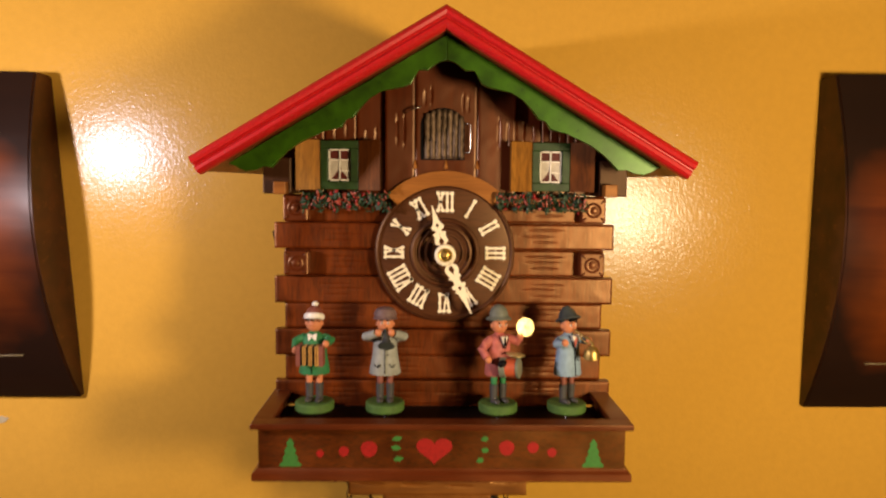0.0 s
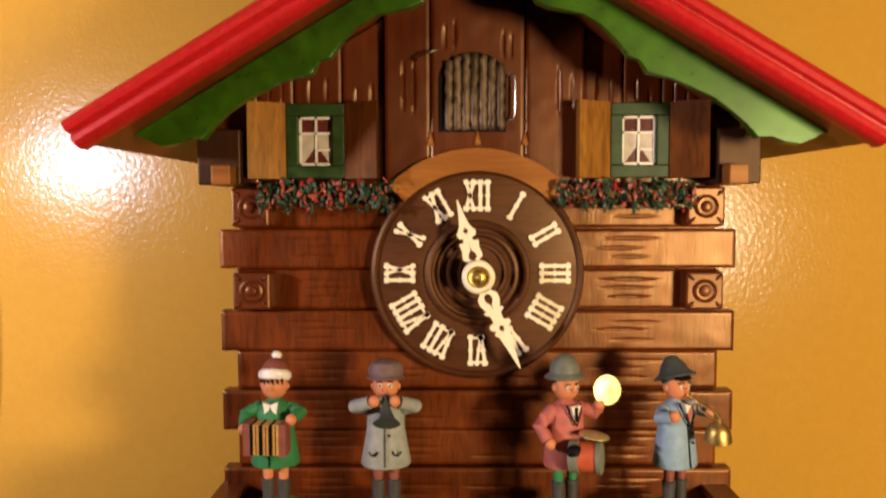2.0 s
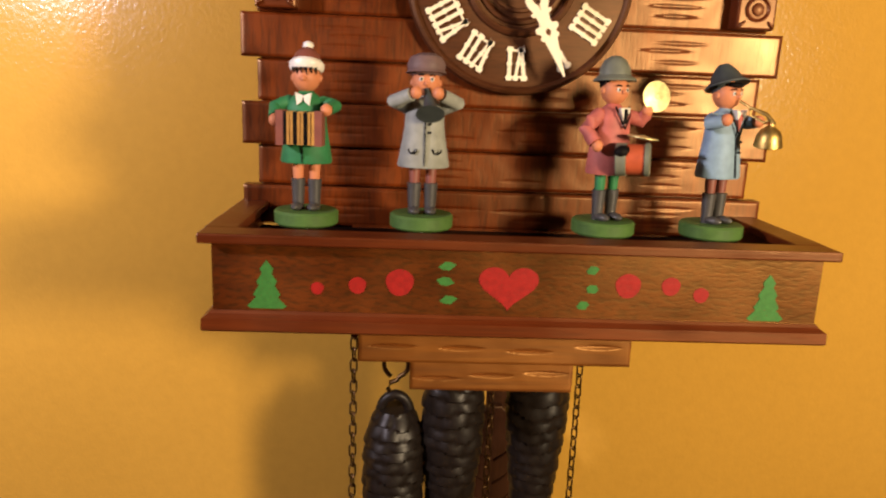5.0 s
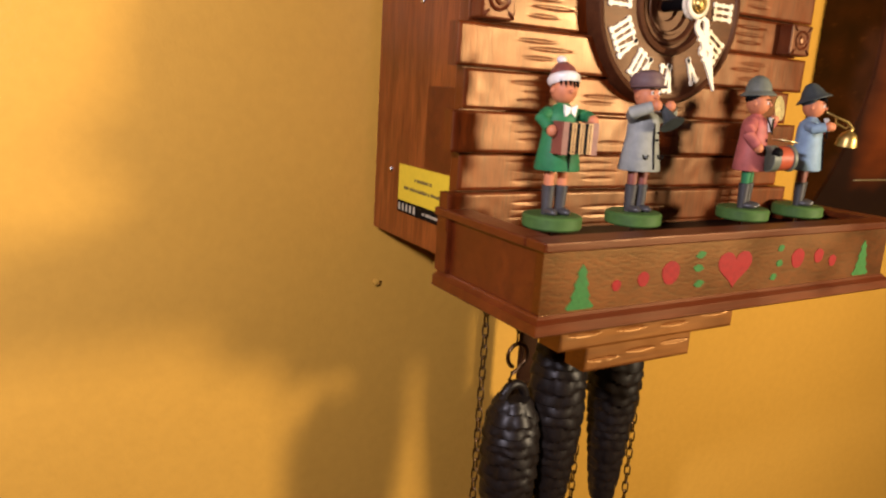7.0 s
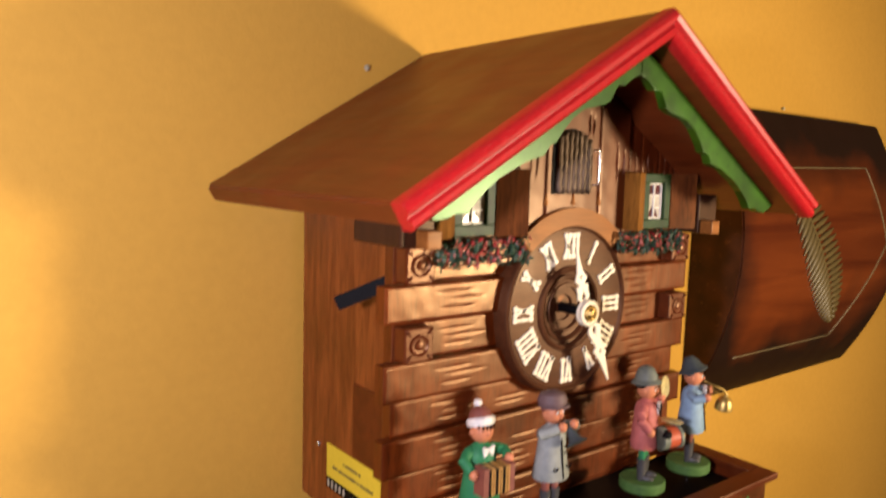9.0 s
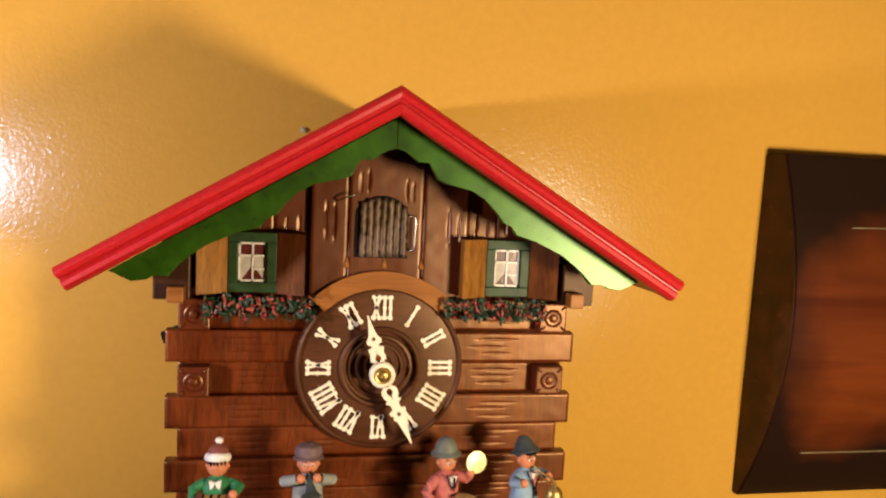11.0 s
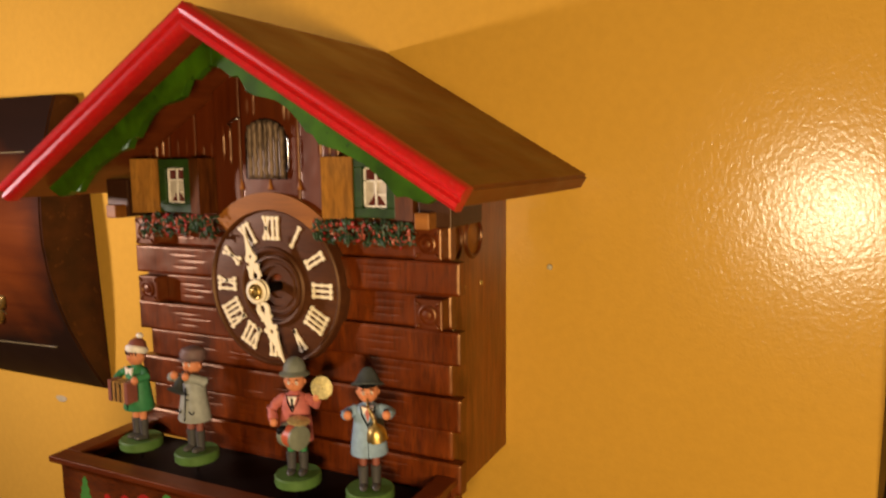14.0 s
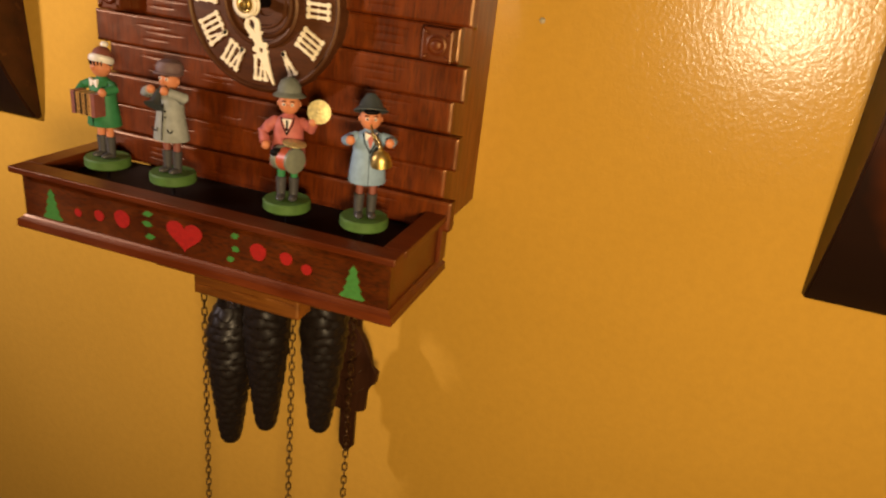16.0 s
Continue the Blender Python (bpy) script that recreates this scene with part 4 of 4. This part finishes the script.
def drummer(bm):
    # 0 base, 1 boot, 2 skin, 3 rose, 4 steel, 5 green hat, 6 green socks, 7 dark, 8 brass, 9 white, 10 brown-grey, 11 red
    legs(bm, 6, 1)
    coat(bm, 3, 0.0104)
    head(bm, 2, 7)
    eyes(bm, 9, 7, 0.0630)
    lathe([(0.0060, 0.0672), (0.0090, 0.0664), (0.0093, 0.0671), (0.0068, 0.0690), (0.0064, 0.0720), (0.0048, 0.0752), (0.0020, 0.0770), (0, 0.0773)], tilt(-4), 28, bm, idx=5)
    prism([(-0.0026, 0.0555), (0.0026, 0.0555), (0.0, 0.0480)], -0.0084, -0.0066, bm)
    for f in bm.faces[-5:]:
        f.material_index = 9
    slab((0, -0.0088, 0.0520), (0.0012, 0.0010, 0.0062), bm, 7)
    arm(bm, -1, (-0.0142, -0.0008, 0.0460), (-0.0118, -0.0062, 0.0395), 3, 2, 0.0032)
    arm(bm, 1, (0.0132, -0.0040, 0.0500), (0.0140, -0.0062, 0.0545), 3, 2, 0.0030)
    # raised cymbal
    lathe([(0.0067, -0.0003), (0.0067, 0.0002), (0.0012, 0.0006), (0.0008, 0.0010), (0, 0.0011)], pose(0.0173, -0.0073, 0.0608, 82, 0, -10), 28, bm, idx=8)
    # drum carried sideways in front, with a flat cymbal on it
    m = pose(-0.0036, -0.0092, 0.0340) @ Vector((0.715, -0.70, 0.06)).to_track_quat("Z", "Y").to_matrix().to_4x4()
    lathe([(0.0064, 0.0), (0.0066, 0.0070), (0.0064, 0.0140)], m, 28, bm, idx=11)
    for h, w in ((0.0, 0.0046), (0.0118, 0.0024)):
        lathe([(0.0064, h), (0.0071, h + 0.0004), (0.0071, h + w - 0.0004), (0.0064, h + w)], m, 28, bm, idx=10)
    lathe([(0.0064, 0.0136), (0, 0.0139)], m, 28, bm, idx=10)
    lathe([(0.0064, 0.0003), (0, 0.0001)], m, 28, bm, idx=11)
    lathe([(0.0066, 0), (0.0066, 0.0004), (0.0022, 0.0008), (0, 0.0014)], pose(0.0050, -0.0150, 0.0436, 4, 6, 0), 28, bm, idx=8)
    blob((-0.0044, -0.0142, 0.0376), (0.0040, 0.0030, 0.0030), bm, 7, seg=12)
    # dark edging of the open collar
    for s in (-1, 1):
        tube([(s * 0.0036, -0.0062, 0.0560), (s * 0.0030, -0.0078, 0.0525), (0, -0.0092, 0.0468)], 0.0004, 6, bm, 7)


def horn_player(bm):
    # 0 base, 1 boot, 2 skin, 3 blue, 4 steel, 5 hat, 6 brown, 7 dark, 8 brass, 9 white, 10 red
    legs(bm, 6, 1)
    coat(bm, 3, 0.0108)
    head(bm, 2, 5)
    eyes(bm, 9, 7)
    blob((0, -0.0042, 0.0670), (0.0046, 0.0024, 0.0014), bm, 7, seg=12)
    lathe([(0.0064, 0.0676), (0.0094, 0.0662), (0.0096, 0.0668), (0.0068, 0.0690), (0.0054, 0.0722), (0.0026, 0.0758), (0, 0.0764)], tilt(-20), 28, bm, idx=5)
    prism([(-0.0024, 0.0560), (0.0024, 0.0560), (0.0, 0.0475)], -0.0084, -0.0066, bm)
    for f in bm.faces[-5:]:
        f.material_index = 10
    for s in (-1, 1):
        prism([(0, 0.0556), (s * 0.0034, 0.0568), (s * 0.0022, 0.0524)], -0.0088, -0.0062, bm)
        for f in bm.faces[-5:]:
            f.material_index = 9
    arm(bm, -1, (-0.0126, -0.0030, 0.0505), (-0.0108, -0.0098, 0.0525), 3, 2, 0.0030)
    arm(bm, 1, (0.0126, -0.0030, 0.0510), (0.0104, -0.0100, 0.0520), 3, 2, 0.0030)
    tube([(0, -0.0068, 0.0604), (0.0004, -0.0120, 0.0580), (0.0034, -0.0182, 0.0555), (0.0045, -0.0210, 0.0520), (0.0047, -0.0200, 0.0490)], [0.0006, 0.0006, 0.0008, 0.0011, 0.0018], 10, bm, 8)
    tube([(0.0004, -0.0120, 0.0578), (0.0014, -0.0123, 0.0545), (0.0034, -0.0178, 0.0520), (0.0043, -0.0200, 0.0540)], 0.0006, 8, bm, 8)
    bell = pose(0.0047, -0.0199, 0.0500) @ Vector((0.12, 0.10, -1.0)).to_track_quat("Z", "Y").to_matrix().to_4x4()
    lathe([(0.0014, -0.0010), (0.0024, 0.0000), (0.0040, 0.0012), (0.0051, 0.0034), (0.0056, 0.0064), (0.0058, 0.0078), (0.0056, 0.0081), (0.0048, 0.0066), (0.0030, 0.0060), (0, 0.0055)], bell, 26, bm, idx=8)
    for s in (-1, 1):
        tube([(s * 0.0040, -0.0060, 0.0560), (s * 0.0032, -0.0080, 0.0515), (0, -0.0090, 0.0455)], 0.0004, 6, bm, 7)
    for z in (0.0385, 0.0430):
        blob((0.0022, -0.0084, z), (0.0006, 0.0006, 0.0006), bm, 7, seg=8)
    slab((0, -0.0081, 0.0375), (0.0003, 0.0010, 0.0200), bm, 7, pose(0, 0, 0, -7, 0, 0))


BASE_Z = 1.4863
figurine("accordion_figurine", (-0.0925, -0.1066, BASE_Z), -4, accordion_player, [M_DBASE, M_BOOT, M_SKIN, M_DGREEN, M_STEEL, M_WHITE, M_DBROWN, M_BELLOWS, M_BLACK], "painted wooden accordion player in a green coat and bobble hat")
figurine("flute_figurine", (-0.0418, -0.1072, BASE_Z), 2, flute_player, [M_DBASE, M_BOOT, M_SKIN, M_DGREY, M_STEEL, M_DCAP, M_DBROWN, M_BLACK, M_WHITE, M_DHAT], "painted wooden wind player in a long grey coat and cap")
figurine("drummer_figurine", (0.0396, -0.1082, BASE_Z), 24, drummer, [M_DBASE, M_BOOT, M_SKIN, M_DPINK, M_STEEL, M_DHATG, M_DGREEN, M_BLACK, M_CYMBAL, M_WHITE, M_DRUM, M_DRUMSKIN], "painted wooden drummer in a rose coat holding a brass cymbal")
figurine("horn_figurine", (0.0895, -0.1074, BASE_Z), 29, horn_player, [M_DBASE, M_BOOT, M_SKIN, M_DBLUE, M_STEEL, M_DHAT, M_DBROWN, M_BLACK, M_BRASS, M_WHITE, M_DPINK], "painted wooden horn player in a light blue coat and dark hat")


# ---------------------------------------------------------------- weights, chains, pendulum
def cone_weight(x, y, top, tip, label):
    w = thing("cone_weight", (x, y, tip), label, "clock weight", "pine cone weights")
    ln = top - tip
    bm = bmesh.new()
    rows, seg = 110, 60
    rings = []
    for j in range(rows + 1):
        s = j / rows                                    # 0 at the tip
        r = 0.0185 * (0.40 + 0.60 * min(1, s / 0.62) ** 0.8)
        if s > 0.72:
            r *= 1 - 0.42 * ((s - 0.72) / 0.28) ** 3.0
        if s < 0.05:
            r *= math.sqrt(max(0.0, 1 - (1 - s / 0.05) ** 2)) * 0.98 + 0.02
        ring = []
        for i in range(seg):
            u = i / seg * 6 + 0.35 * noise.noise(Vector((s * 9, x * 90, i / seg * 3)))
            v = s * 20 + 0.55 * noise.noise(Vector((math.cos(2 * math.pi * i / seg) * 1.3, math.sin(2 * math.pi * i / seg) * 1.3, s * 7 + x * 70)))
            k = math.floor(v)
            fu = (u + 0.5 * (k % 2)) % 1 - 0.5
            fv = v - k
            edge = 1 - min(1, ((fu / 0.5) ** 2 + ((fv - 0.3) / 0.75) ** 2))
            rr = r * (0.92 + 0.11 * max(0, edge) ** 0.7 * (1 - 0.7 * fv))
            a = 2 * math.pi * i / seg
            ring.append(bm.verts.new((x + rr * math.cos(a), y + rr * math.sin(a), tip + ln * s)))
        rings.append(ring)
    for a, c in zip(rings, rings[1:]):
        for i in range(seg):
            bm.faces.new((a[i], a[(i + 1) % seg], c[(i + 1) % seg], c[i]))
    bm.faces.new(rings[0][::-1])
    bm.faces.new(rings[-1])
    part("cone", bm, M_IRON, w, "black cast iron pine cone", True)
    pts = [(x + 0.0085 * math.cos(a), y, top - 0.003 + 0.0110 * math.sin(a)) for a in [math.pi * i / 12 for i in range(13)]]
    part("eye", tube(pts, 0.0030, 10), M_IRON, w, smooth=True)
    z = top + 0.0125
    pts = [(x - 0.002, y, z - 0.004), (x - 0.0045, y, z - 0.001), (x - 0.003, y, z + 0.003), (x + 0.001, y, z + 0.0045)]
    hook = part("hook", tube(pts + [(x + 0.0070 * math.sin(a), y, z + 0.0140 - 0.0076 * math.cos(a)) for a in [0.3 + 5.6 * i / 16 for i in range(17)]], 0.0013, 8), M_CHAIN, w, "bent wire hook")
    return w


LINK = None


def chain(x, y, top, low, label):
    global LINK
    c = thing("chain", (x, y, low), label, "chain", "clock chains")
    pitch, k, z = 0.0066, 0, top
    while z > low:
        if LINK is None:
            pts = []
            for i in range(16):
                a = 2 * math.pi * i / 16
                pts.append((0.0019 * math.cos(a), 0, 0.0020 * math.sin(a) + (0.0021 if math.sin(a) > 0 else -0.0021)))
            bm = tube(pts, 0.00055, 6, closed=True)
            LINK = bpy.data.meshes.new("link")
            bm.to_mesh(LINK)
            bm.free()
            LINK.materials.append(M_CHAIN)
        ob = new("link", LINK)
        ob.matrix_basis = pose(x, y, z, 0, 0, 25 + 90 * (k % 2))
        ob.parent, ob.matrix_parent_inverse = c, world_of(c).inverted()
        k += 1
        z -= pitch
    return c


for x, top, tip in ((-0.0515, 1.3650, 1.2325), (-0.0177, 1.4040, 1.2570), (0.0310, 1.4190, 1.2720)):
    cone_weight(x, -0.0355, top, tip, "black cast iron pine cone weight hanging from its chain")
for x, low in ((-0.0757, 1.02), (0.0042, 1.04), (0.0547, 1.06)):
    chain(x, -0.0347, 1.4560, low, "thin bronzed steel link chain hanging below the clock")
for x, low in ((-0.0515, 1.3980), (-0.0177, 1.4370), (0.0310, 1.4520)):
    chain(x, -0.0355, 1.4560, low, "short bronzed steel chain that holds a weight")


def pendulum():
    x, y = 0.0190, 0.0450
    p = thing("pendulum", (x, y, 1.191), "dark brown carved leaf pendulum hanging under the clock", "pendulum")
    bm = prism([(x - 0.0075, 1.4600), (x - 0.0075, 1.2000), (x - 0.0015, 1.1910), (x + 0.0015, 1.1910), (x + 0.0075, 1.2000), (x + 0.0075, 1.4600)], y - 0.0020, y + 0.0020, bevel=0.0006)
    part("rod", bm, M_PEND, p, "flat wooden rod")
    half = [(0.0110, 1.2415), (0.0205, 1.2465), (0.0212, 1.2680), (0.0235, 1.2735), (0.0295, 1.2785), (0.0305, 1.2890), (0.0245, 1.2930), (0.0225, 1.3050), (0.0170, 1.3180), (0.0105, 1.3260), (0.0050, 1.3330)]
    cx = x - 0.002
    pts = [(cx + a, z) for a, z in half] + [(cx - a, z) for a, z in half[::-1]]
    leaf = part("leaf", prism(pts, y - 0.0080, y - 0.0021, bevel=0.0014), M_PEND, p, "carved leaf bob")
    for q in (-1, 1):
        for k in range(3):
            z = 1.262 + 0.018 * k
            part("leaf_vein", tube([(cx + q * 0.0015, y - 0.0080, z - 0.006), (cx + q * 0.010, y - 0.0083, z), (cx + q * (0.019 - 0.003 * k), y - 0.0080, z + 0.009)], [0.0011, 0.0010, 0.0004], 6), M_PEND, leaf)


pendulum()


# ---------------------------------------------------------------- wall plaques and nails
def plaque(x_in_top, x_in_low, x_out, z_top, z_low, label, motif):
    """A thick board, bowed outwards between top and bottom. x_in: the edge towards the clock."""
    s = 1 if x_out > x_in_top else -1
    p = thing("wall_plaque", ((x_in_top + x_out) / 2, WALL_Y, z_low), label, "wall plaque", "bowed wooden plaques")

    def front(t):
        z = z_low + (z_top - z_low) * t
        y = 0.0705 - 0.0525 * math.sin(math.pi * min(1, (t / 1.16)) ** 0.92)
        return z, y

    bm = bmesh.new()
    n, nx = 40, 30
    g, back = [], []
    for j in range(n + 1):
        z, y = front(j / n)
        a = x_in_low + (x_in_top - x_in_low) * j / n
        c = x_out + s * 0.030 * (math.sin(math.pi * j / n) - 0.4)
        g.append([bm.verts.new((a + (c - a) * i / nx, y + 0.0006 * noise.noise(Vector((i * 0.7, j * 0.5, s))), z)) for i in range(nx + 1)])
        back.append((bm.verts.new((a, WALL_Y - 0.0003, z)), bm.verts.new((c, WALL_Y - 0.0003, z))))
    for j in range(n):
        for i in range(nx):
            bm.faces.new((g[j][i], g[j][i + 1], g[j + 1][i + 1], g[j + 1][i]))
        bm.faces.new((g[j][0], back[j][0], back[j + 1][0], g[j + 1][0]))
        bm.faces.new((g[j][nx], back[j][1], back[j + 1][1], g[j + 1][nx]))
    bm.faces.new((*g[0], back[0][1], back[0][0]))
    bm.faces.new((*g[n], back[n][1], back[n][0]))
    bmesh.ops.recalc_face_normals(bm, faces=bm.faces)
    rim = [e for e in bm.edges if len(e.link_faces) == 2 and e.calc_face_angle(0) > 0.6]
    bmesh.ops.bevel(bm, geom=rim, offset=0.0016, segments=2, affect="EDGES")
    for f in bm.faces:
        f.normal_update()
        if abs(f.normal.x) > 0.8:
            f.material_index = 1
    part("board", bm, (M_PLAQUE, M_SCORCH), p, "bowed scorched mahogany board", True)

    def on(x, z, lift=0.0):
        t = (z - z_low) / (z_top - z_low)
        return (x, front(t)[1] - lift, z)

    for (xa, za), (xb, zb) in motif["lines"]:
        pts = [on(xa + (xb - xa) * k / 14, za + (zb - za) * k / 14, 0.0002) for k in range(15)]
        part("incised_line", tube(pts, 0.0009, 6), M_LINE, p, "pale worn border line")
    (xa, za), (xb, zb), wide = motif["fern"]
    leaf = part("fern", tube([on(xa + (xb - xa) * k / 12, za + (zb - za) * k / 12, 0.001) for k in range(13)], [0.0020 * (1 - k / 16) for k in range(13)], 8), M_FERN, p, "raised gilt fern leaf")
    d = Vector((xb - xa, zb - za))
    d.normalize()
    nrm = Vector((-d.y, d.x))
    count = motif.get("pairs", 23)
    fat = motif.get("fat", 1.0)
    mat = M_GILT if fat > 1 else M_FERN
    for k in range(count):
        u = (k + 0.6) / count
        bx, bz = xa + (xb - xa) * u, za + (zb - za) * u
        ln = wide * math.sin(math.pi * min(1, u * 0.86 + 0.12)) ** 0.7
        for q in (-1, 1):
            ex, ez = bx + (nrm.x * q + d.x * 0.35) * ln, bz + (nrm.y * q + d.y * 0.35) * ln
            pts = [on(bx + (ex - bx) * m / 5, bz + (ez - bz) * m / 5, 0.0012) for m in range(6)]
            part("leaflet", tube(pts, [r * fat for r in (0.0016, 0.0030, 0.0034, 0.0030, 0.0020, 0.0005)], 10), mat, leaf, smooth=True)


plaque(0.3600, 0.3575, 0.7350, 1.7520, 1.4330, "bowed scorched mahogany wall plaque with a gilt fern",
       {"lines": [((0.415, 1.6905), (0.655, 1.6955)), ((0.655, 1.6955), (0.705, 1.600)), ((0.705, 1.600), (0.622, 1.483)), ((0.400, 1.4835), (0.622, 1.483))], "fern": ((0.464, 1.672), (0.602, 1.508), 0.036)})
plaque(-0.3650, -0.3450, -0.7350, 1.7450, 1.4400, "bowed scorched mahogany wall plaque with a gilt leaf spray",
       {"lines": [((-0.388, 1.6887), (-0.620, 1.684)), ((-0.3838, 1.4871), (-0.620, 1.479))], "fern": ((-0.580, 1.625), (-0.440, 1.520), 0.050), "pairs": 5, "fat": 2.3})


def nail(x, z, y=WALL_Y, r=0.0022, label="small steel nail head in the painted wall", mat=None):
    bm = lathe([(0.0009, -0.004), (0.0009, 0.0022), (r, 0.0024), (r * 0.95, 0.0034), (r * 0.4, 0.0040), (0, 0.0040)], pose(x, y, z, 90, 0, 0), 14)
    tagged(part("nail", bm, mat or M_SPACKLE, smooth=True), label, "nail", "nails in the wall")


nail(0.1377, 1.5964)
nail(-0.0513, 1.7484)
nail(0.527, 1.762, label="small steel nail head above a wall plaque")
nail(-0.0955, 1.4122, r=0.0026, label="small ochre painted nail head in the wall", mat=M_WALL)


def filler_patch():
    bm = bmesh.new()
    pts = [(-0.428 + 0.0085 * math.cos(a) * (1 + 0.15 * math.sin(3 * a)), 1.4155 + 0.0036 * math.sin(a)) for a in [2 * math.pi * i / 22 for i in range(22)]]
    prism(pts, WALL_Y - 0.0006, WALL_Y + 0.001, bm)
    tagged(part("filler_patch", bm, M_SPACKLE), "small pale patch of filler on the wall", "filler patch")


filler_patch()
